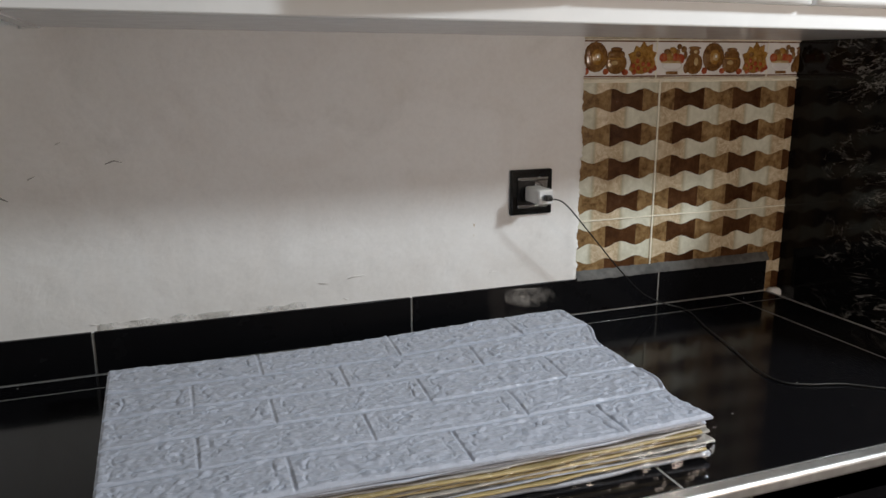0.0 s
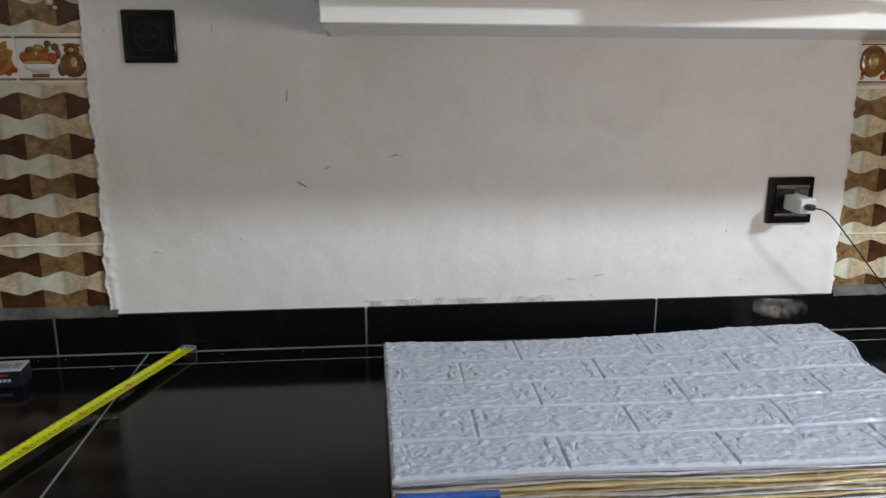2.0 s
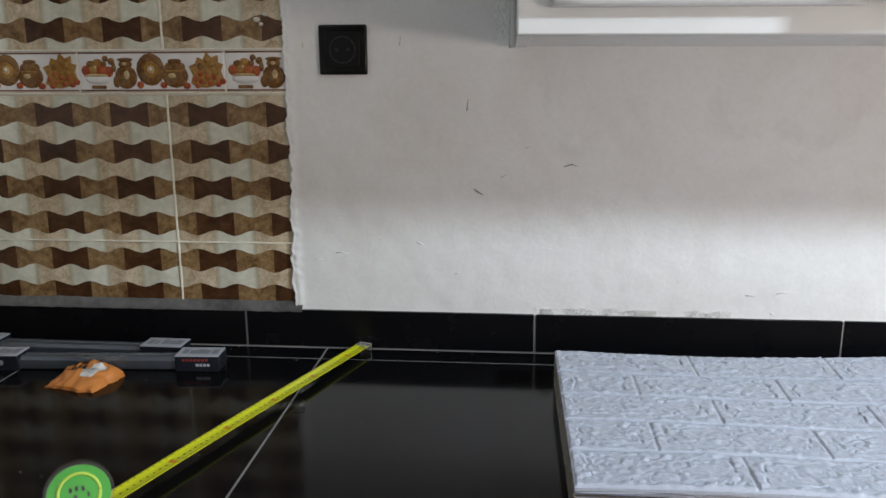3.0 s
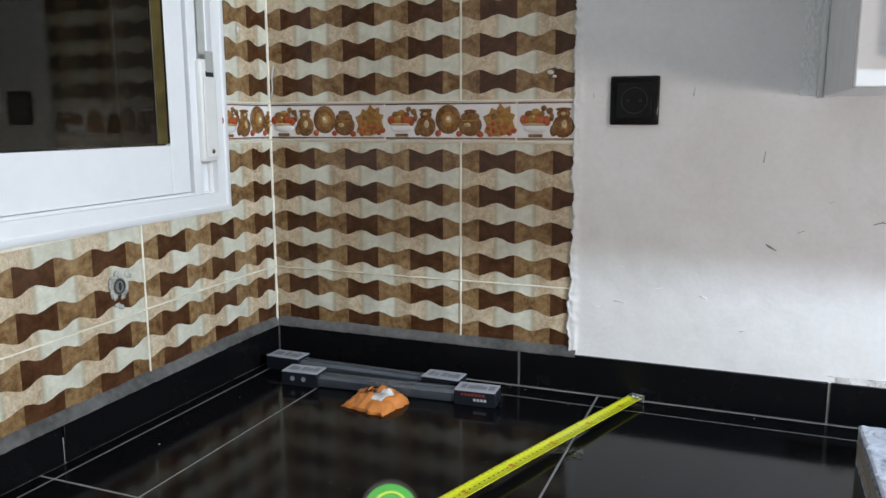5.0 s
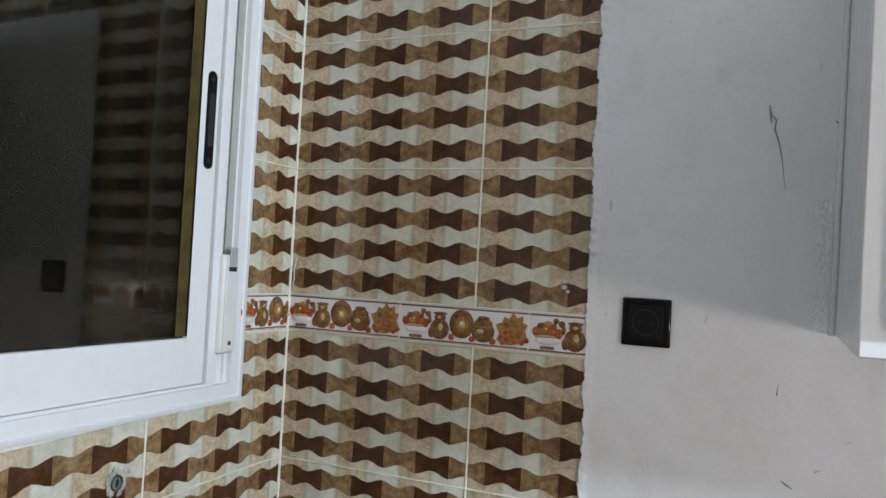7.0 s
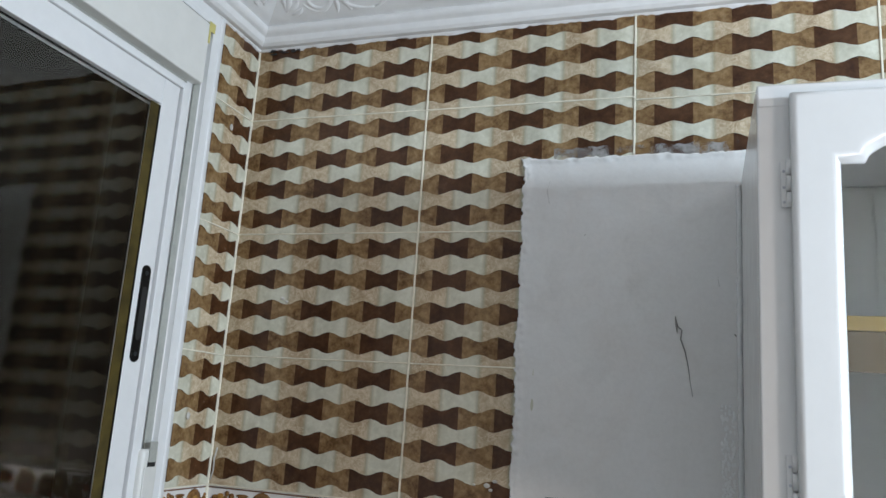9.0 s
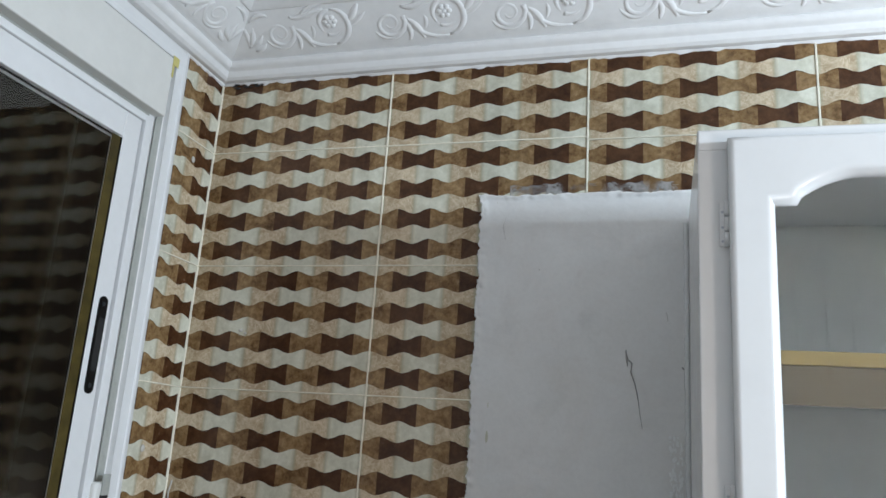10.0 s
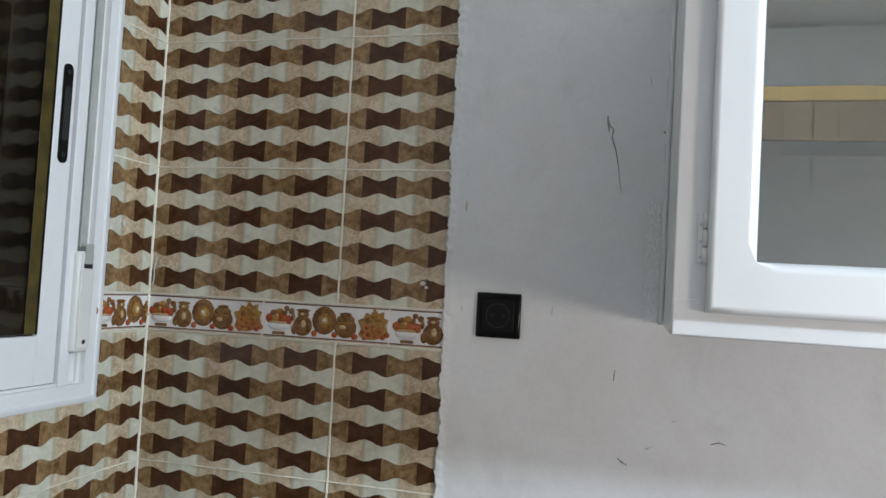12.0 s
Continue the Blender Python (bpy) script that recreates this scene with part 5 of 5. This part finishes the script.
def sheet_top(u, v):
    """Height of the brick relief of the top panel at u along and v across, in metres."""
    row_h, brick = 0.078, 0.1965
    row = min(4, int(v / row_h))
    off = 0.0925 if row % 2 else 0.0
    lv = v - row * row_h
    if row == 4:
        lv *= row_h / (SD - 4 * row_h)
    lu = (u + off) % brick
    e = min(lv, row_h - lv, lu, brick - lu, u, SW - u)
    t = max(0.0, min(1.0, (min(lu, brick - lu, u, SW - u) - 0.0008) / 0.0022))
    q = max(0.0, min(1.0, (min(lv, row_h - lv) - 0.0018) / 0.0024))
    h = min(0.0024 * q * q * (3 - 2 * q), 0.0010 + 0.0014 * t * t * (3 - 2 * t))
    t = min(t, q)
    if t > 0.5:
        cell = math.floor((u + off) / brick) * 3.7 + row * 9.1
        n1 = noise.noise((u * 34, v * 52, cell))
        n2 = noise.noise((u * 78, v * 105, cell + 3))
        n3 = noise.noise((u * 62 + n1, v * 110 + n2, cell + 8))
        rim = max(0.0, 1 - abs(e - 0.0165 - 0.010 * n1) / 0.0030) * max(0.15, min(1.0, 0.5 + 1.6 * n2))
        crag = max(0.0, 1 - abs(n3) / 0.15) if e > 0.009 else 0.0
        h += 0.0007 * noise.noise((u * 150, v * 210, cell)) + 0.0009 * n1 + 0.0026 * max(0, n2) - 0.0020 * crag * max(0, 0.3 + n1) - 0.0022 * rim
    return h


bm = bmesh.new()
NU, NV = 600, 340
TOPZ = 0.0515
grid = [[bm.verts.new(droop(SW * i / NU, SD * j / NV, TOPZ + sheet_top(SW * i / NU, SD * j / NV))) for i in range(NU + 1)] for j in range(NV + 1)]
for j in range(NV):
    for i in range(NU):
        bm.faces.new((grid[j][i], grid[j][i + 1], grid[j + 1][i + 1], grid[j + 1][i])).smooth = True
low = [[bm.verts.new(droop(SW * i / NU, SD * j, TOPZ - 0.003)) for i in range(NU + 1)] for j in (0, 1)]
for i in range(NU):
    bm.faces.new((low[0][i], low[0][i + 1], grid[0][i + 1], grid[0][i]))
    bm.faces.new((low[1][i], grid[NV][i], grid[NV][i + 1], low[1][i + 1]))
part("top_panel", bm, FOAM, stack, "white embossed brick-pattern foam")


def wavy_sheet(z, thick, mat, inset, amp, phase, label="", x0=0.0, x1=SW, name="sheet"):
    """A thin sheet of the stack with a rippled front edge."""
    bm = bmesh.new()
    n = 90
    ring = []
    for i in range(n + 1):
        x = x0 + (x1 - x0) * i / n
        s = x / SW
        w = amp * (noise.noise((s * 6, phase, 0)) + 0.5 * noise.noise((s * 19, phase, 3)))
        zz = z + 0.35 * w + 0.0008 * math.sin(s * 15 + phase)
        ring.append([bm.verts.new(droop(x - (0.034 * s ** 6 if y > 0.1 else 0.0), y, h)) for y, h in ((inset + w * 0.6, zz), (inset + w * 0.6 - 0.0015, zz + thick / 2), (inset + w * 0.6, zz + thick), (SD - 0.004, zz + thick), (SD - 0.004, zz))])
    for a, b in zip(ring, ring[1:]):
        for k in range(5):
            f = bm.faces.new((a[k], a[(k + 1) % 5], b[(k + 1) % 5], b[k]))
            f.smooth = k < 2
    bm.faces.new(list(reversed(ring[0])))
    bm.faces.new(ring[-1])
    part(name, bm, mat, stack, label)


layers = [(0.0010, 0.0062, FOAM), (0.0078, 0.0024, GREY_SHEET), (0.0104, 0.0034, BACKING), (0.0142, 0.0022, FOAM), (0.0168, 0.0040, BACKING), (0.0212, 0.0026, GREY_SHEET),
          (0.0242, 0.0034, BACKING), (0.0280, 0.0036, GREY_SHEET), (0.0320, 0.0040, BACKING), (0.0364, 0.0028, GREY_SHEET), (0.0396, 0.0044, FOAM), (0.0444, 0.0036, FOAM)]
for k, (z, t, m) in enumerate(layers):
    wavy_sheet(z, t, m, 0.004 + 0.003 * math.sin(k * 2.1), 0.004, k * 3.3, x1=SW - 0.006 + 0.011 * math.sin(k * 2.7 + 1))
wavy_sheet(0.0285, 0.0075, BLUE, -0.0045, 0.0015, 2.0, "blue paper label", 0.004, 0.118, "label_band")
wavy_sheet(0.0165, 0.0045, BLUE, -0.0045, 0.0015, 5.0, "blue paper label", 0.004, 0.105, "label_band")
# clear film over the front edges
bm = bmesh.new()
rows = []
for i in range(201):
    x = 0.002 + (SW - 0.004) * i / 200
    s = x / SW
    rows.append([bm.verts.new(droop(x, -0.0062 - 0.0022 * noise.noise((s * 34, k * 1.3, 1.0)) - 0.0015 * noise.noise((s * 90, k * 2.0, 5)), 0.0015 + 0.0425 * k / 8)) for k in range(9)])
for a, b in zip(rows, rows[1:]):
    for k in range(8):
        bm.faces.new((a[k], b[k], b[k + 1], a[k + 1])).smooth = True
film = part("wrapping_film", bm, FILM, stack, "crinkled clear film")
film.visible_shadow = False

# ---- tape measure ----
tape = thing("tape_measure", "yellow tape measure pulled out across the black worktop, green case", "tape measure", pose(0, 0, 0))
a, b = Vector((0.5390, -0.5523, Z_COUNTER + 0.012)), Vector((0.728, -0.020, Z_COUNTER + 0.012))
way = (b - a).normalized()
side = Vector((way.y, -way.x, 0))
length = (b - a).length


def blade_z(f):
    return 0.002 + 0.010 * (1 - f) + 0.004 * math.sin(math.pi * f) + 0.008 * f ** 3


def blade_point(s, w):
    """s along from the case, w across (-1 to 1)."""
    f = s / length
    p = a + way * s + side * (w * 0.0125)
    p.z = Z_COUNTER + blade_z(f) + 0.0026 * w * w
    return p


bm = bmesh.new()
grid = [[bm.verts.new(blade_point(length * i / 60, w / 5)) for w in range(-5, 6)] for i in range(61)]
for r, s in zip(grid, grid[1:]):
    for k in range(10):
        bm.faces.new((r[k], s[k], s[k + 1], r[k + 1])).smooth = True
blade = part("blade", bm, YELLOW, tape, "yellow steel blade")
sol = blade.modifiers.new("thick", "SOLIDIFY")
sol.thickness = 0.0005


def on_blade(bm, s0, s1, w0, w1):
    pts = [blade_point(s, w) + Vector((0, 0, 0.0005)) for s, w in ((s0, w0), (s0, w1), (s1, w1), (s1, w0))]
    bm.faces.new([bm.verts.new(p) for p in pts])


ticks = bmesh.new()
s = 0.006
k = 0
while s < length - 0.005:
    long_tick = k % 10 == 0
    if long_tick:
        marks = bmesh.new()
        on_blade(marks, s - 0.0035, s + 0.0035, -0.32, 0.05)
        on_blade(marks, s - 0.0035, s + 0.0035, 0.15, 0.42)
        part("decimetre_mark", marks, RED, blade, "red figure")
    on_blade(ticks, s, s + 0.0005, 0.98, 0.45 if k % 10 == 5 else 0.66)
    on_blade(ticks, s, s + 0.0005, -0.98, -0.70)
    if not long_tick:
        on_blade(ticks, s - 0.0016, s + 0.0010, -0.08, 0.10)
    s += 0.010
    k += 1
part("scale_marks", ticks, INK, blade, "black scale marks")
tip = bmesh.new()
end = blade_point(length, 0)
box(tip, -0.0125, 0.0125, -0.001, 0.014, -0.0012, 0.0006, 0, 0.0004)
box(tip, -0.0115, 0.0115, 0.013, 0.0145, -0.012, 0.0012, 0, 0.0004)
for dx in (-0.004, 0.004):
    drum(tip, Matrix.Translation((dx, 0.004, 0.001)), 0.002, 0.0012, 0, sides=10)
part("end_hook", tip, ALU, tape, "steel end hook", at=Matrix.Translation(end + Vector((0, 0, 0.003))) @ Matrix.Rotation(math.atan2(-way.x, way.y), 4, "Z") @ pose(0, -0.012, 0))
shell = bmesh.new()
out = []
for k in range(40):
    ang = 2 * math.pi * k / 40
    out.append((0.036 * math.cos(ang), 0.034 * math.sin(ang)))
prism(shell, out, -0.016, 0.016)
bmesh.ops.bevel(shell, geom=[e for e in shell.edges if len(e.link_faces) == 2 and abs(e.verts[0].co.y - e.verts[1].co.y) < 1e-6], offset=0.004, segments=3, affect="EDGES")
tilt = pose(0.524, -0.566, Z_COUNTER + 0.0330, -30, 0, 31) @ Matrix.Scale(0.86, 4)
body = part("case", shell, GREEN, tape, "green plastic case", sharp=40, at=tilt)
for y in (-0.0165, 0.0165):
    bm = bmesh.new()
    ringpts = [(0.0235 * math.cos(2 * math.pi * k / 36), y, 0.0235 * math.sin(2 * math.pi * k / 36)) for k in range(37)]
    tube(bm, ringpts, 0.0022, sides=8, normal=(0, 1, 0))
    part("ring", bm, LIME, body)
    bm = bmesh.new()
    drum(bm, Matrix.Translation((0, y, 0)) @ Matrix.Rotation(radians(90), 4, "X"), 0.021, 0.0012, 0)
    part("badge", bm, GREEN, body)
    bm = bmesh.new()
    for x, z, w in ((-0.008, 0.005, 0.003), (-0.001, 0.006, 0.003), (0.006, 0.005, 0.003), (0.011, -0.003, 0.002), (-0.003, -0.004, 0.003)):
        box(bm, x - w, x + w * 0.2, y * 1.05 - 0.0003, y * 1.05 + 0.0003, z - 0.003, z + 0.003)
    part("print", bm, INK, body)
part("film_cover", drum(bmesh.new(), Matrix.Rotation(radians(90), 4, "X"), 0.0400, 0.037, sides=40), FILM, tape, "clear film round the case", at=tilt).visible_shadow = False

# scrap of clear film under the blade
scrap = thing("film_scrap", "crumpled scrap of clear film beside the tape", "film scrap", pose(0.650, -0.268, Z_COUNTER, 0, 0, 20))
bm = bmesh.new()
g = [[bm.verts.new((-0.036 + 0.072 * i / 24, -0.010 + 0.020 * j / 8, 0.002 + 0.010 * abs(noise.noise((i * 0.45, j * 0.6, 8))) + 0.006 * abs(noise.noise((i * 1.3, j * 1.5, 2))))) for i in range(25)] for j in range(9)]
for r, q in zip(g, g[1:]):
    for i in range(24):
        bm.faces.new((r[i], r[i + 1], q[i + 1], q[i]))
part("sheet", bm, FILM, scrap).visible_shadow = False


# ---- two packed drawer slides ----
def slide(m, label):
    """A steel rail with folded card caps at both ends; x along, its foot at z = 0."""
    s = thing("drawer_slide", label, "drawer slide", m, group="packed drawer slides")
    L = 0.400
    rail = bmesh.new()
    prof = [(-0.014, 0.002), (0.014, 0.002), (0.0155, 0.006), (0.0155, 0.017), (0.011, 0.0215), (0.004, 0.0225), (0.003, 0.020), (-0.003, 0.020), (-0.004, 0.0225), (-0.011, 0.0215), (-0.0155, 0.017), (-0.0155, 0.006)]
    e = [[rail.verts.new((x, y, z)) for y, z in prof] for x in (0.03, L - 0.03)]
    for k in range(len(prof)):
        j = (k + 1) % len(prof)
        rail.faces.new((e[0][k], e[0][j], e[1][j], e[1][k]))
    rail.faces.new(e[0])
    rail.faces.new(list(reversed(e[1])))
    part("rail", rail, RAIL_STEEL, s, sharp=35)
    for x0, x1 in ((0.0, 0.072), (L - 0.072, L)):
        c = part("card_cap", solid(x0, x1, -0.0195, 0.0195, 0.0, 0.0252, bevel=0.0012), BLACK_CARD, s, "black card sleeve")
        part("cap_top", solid(x0 + 0.0005, x1 - 0.0005, -0.0205, 0.0205, 0.0253, 0.0272, bevel=0.0006), GREY_CAP, c, "pale grey card top")
        bm = bmesh.new()
        for k in range(5):
            w = rnd.uniform(0.006, 0.013)
            xx = x0 + 0.008 + k * 0.012
            box(bm, xx, xx + w, -0.010, 0.010 - 0.004 * (k % 2), 0.02725, 0.0274)
        part("print", bm, plain("grey_print", (0.22, 0.23, 0.26), 0.5, bump=0) if "grey_print" not in bpy.data.materials else bpy.data.materials["grey_print"], c)
    return s


slide_a = slide(pose(0.034, -0.071, Z_COUNTER, 0, 0, -1.0), "dark steel drawer slide with pale card end caps by the wall")
slide_b = slide(pose(0.112, -0.141, Z_COUNTER, 0, 0, 3.6), "dark steel drawer slide with red print on one card cap")
bm = bmesh.new()                                                  # unreadable red and white print on the front cap
for k in range(7):
    box(bm, 0.340 + k * 0.0062, 0.3446 + k * 0.0062, -0.0200, -0.01955, 0.0175, 0.0215)
part("red_print", bm, plain("dull_red_print", (0.22, 0.035, 0.025), 0.5), slide_b)
bm = bmesh.new()
for k in range(4):
    box(bm, 0.362 + k * 0.006, 0.3665 + k * 0.006, -0.0200, -0.01955, 0.009, 0.0135)
part("white_print", bm, GREY_CAP, slide_b)
bm = bmesh.new()
for k in range(2):
    drum(bm, Matrix.Translation((0.022 + k * 0.022, -0.0198, 0.014)) @ Matrix.Rotation(radians(90), 4, "X"), 0.0045, 0.0006, 0, sides=12)
part("round_print", bm, bpy.data.materials["grey_print"], slide_b)
film_end = bmesh.new()
g = [[film_end.verts.new((0.398 + 0.016 * i / 6 + 0.003 * noise.noise((i, j, 0.4)), -0.021 + 0.042 * j / 8 * (1 - 0.3 * i / 6), 0.003 + 0.022 * (0.5 + 0.5 * math.sin(i * 1.1 + j * 0.9)))) for i in range(7)] for j in range(9)]
for r, q in zip(g, g[1:]):
    for i in range(6):
        film_end.faces.new((r[i], r[i + 1], q[i + 1], q[i]))
part("film_end", film_end, FILM, slide_b, "crumpled clear film end").visible_shadow = False

# ---- orange wrapper ----
bag = thing("orange_packet", "crumpled orange plastic packet with a white label", "packet", pose(0.316, -0.188, Z_COUNTER, 0, 0, -12))
bm = bmesh.new()
nx, ny = 34, 26


def bag_height(fx, fy):
    body = max(0.0, math.sin(math.pi * fx)) ** 0.35 * max(0.0, math.sin(math.pi * min(1, 0.08 + 0.86 * fy))) ** 0.45
    return 0.0015 + (0.010 + 0.030 * fy) * body * (0.85 + 0.25 * noise.noise((fx * 4, fy * 4, 1))) + 0.0034 * noise.noise((fx * 7, fy * 6, 4)) * body + 0.0016 * math.sin(fx * 30 + 3 * noise.noise((fx * 3, fy * 3, 9))) * fy * body + 0.0014 * noise.noise((fx * 25, fy * 22, 7))


def bag_point(fx, fy, extra=0.0):
    x = -0.041 + 0.088 * fx + 0.005 * noise.noise((fy * 5, 0, 2)) * (2 * fx - 1)
    y = -0.040 + 0.074 * fy * (0.9 + 0.1 * fx) + 0.006 * noise.noise((fx * 5, 3, 2)) * (2 * fy - 1)
    return Vector((x, y, max(0.0012, bag_height(fx, fy)) + extra))


top = [[bm.verts.new(bag_point(i / nx, j / ny)) for i in range(nx + 1)] for j in range(ny + 1)]
for j in range(ny):
    for i in range(nx):
        bm.faces.new((top[j][i], top[j][i + 1], top[j + 1][i + 1], top[j + 1][i])).smooth = True
rim = [top[0][i] for i in range(nx + 1)] + [top[j][nx] for j in range(1, ny + 1)] + [top[ny][i] for i in range(nx - 1, -1, -1)] + [top[j][0] for j in range(ny - 1, 0, -1)]
foot = [bm.verts.new((v.co.x, v.co.y, 0.0004)) for v in rim]
for k in range(len(rim)):
    j = (k + 1) % len(rim)
    bm.faces.new((rim[k], foot[k], foot[j], rim[j]))
part("pouch", bm, ORANGE, bag)


def on_bag(name, x0, x1, y0, y1, mat, n=8, lift=0.0007, shear=0.0):
    bm = bmesh.new()
    g = [[bm.verts.new(bag_point(x0 + (x1 - x0) * i / n + shear * j / n, y0 + (y1 - y0) * j / n, lift)) for i in range(n + 1)] for j in range(n + 1)]
    for r, q in zip(g, g[1:]):
        for i in range(n):
            bm.faces.new((r[i], r[i + 1], q[i + 1], q[i])).smooth = True
    return part(name, bm, mat, bag)


on_bag("paper_label", 0.54, 0.78, 0.30, 0.74, PAPER, shear=0.05)
for k in range(5):
    on_bag("label_print", 0.585 + k * 0.040, 0.600 + k * 0.040, 0.38, 0.60, bpy.data.materials["grey_print"], 4, 0.0012, 0.03)
for x0, x1, y0, y1 in ((0.22, 0.27, 0.55, 0.86), (0.29, 0.40, 0.76, 0.84), (0.31, 0.35, 0.50, 0.72), (0.38, 0.47, 0.60, 0.68), (0.24, 0.44, 0.40, 0.45), (0.42, 0.46, 0.70, 0.85)):
    on_bag("print", x0, x1, y0, y1, INK, 4, 0.0009)
bm = bmesh.new()
g = [[bm.verts.new((-0.045 + 0.095 * i / 16, 0.028 + 0.018 * j / 6, 0.014 + 0.014 * abs(noise.noise((i * 0.5, j * 0.7, 6))) + 0.002 * j)) for i in range(17)] for j in range(7)]
for r, q in zip(g, g[1:]):
    for i in range(16):
        bm.faces.new((r[i], r[i + 1], q[i + 1], q[i]))
part("clear_flap", bm, FILM, bag, "clear plastic flap").visible_shadow = False

# ---- plaster crumbs on the worktop ----
bm = bmesh.new()
r6 = random.Random(21)
for k in range(54):
    x, y = (r6.uniform(0.03, 2.2), r6.uniform(-0.57, -0.02)) if k % 2 else (r6.uniform(0.02, 0.9), -0.02 - 0.12 * r6.random() ** 2)
    if 1.02 < x < 1.78 and y > -0.58:
        continue
    s = r6.uniform(0.0003, 0.0009)
    ball(bm, Matrix.Translation((x, y, Z_COUNTER + s * 0.4)) @ Matrix.Diagonal((s * r6.uniform(0.8, 2.0), s, s * 0.6, 1)), 0, 6, 4)
crumbs = part("plaster_crumbs", bm, CHIP)
tagged(crumbs, "tiny white plaster crumbs scattered on the black worktop", "crumbs", kind="stuff")
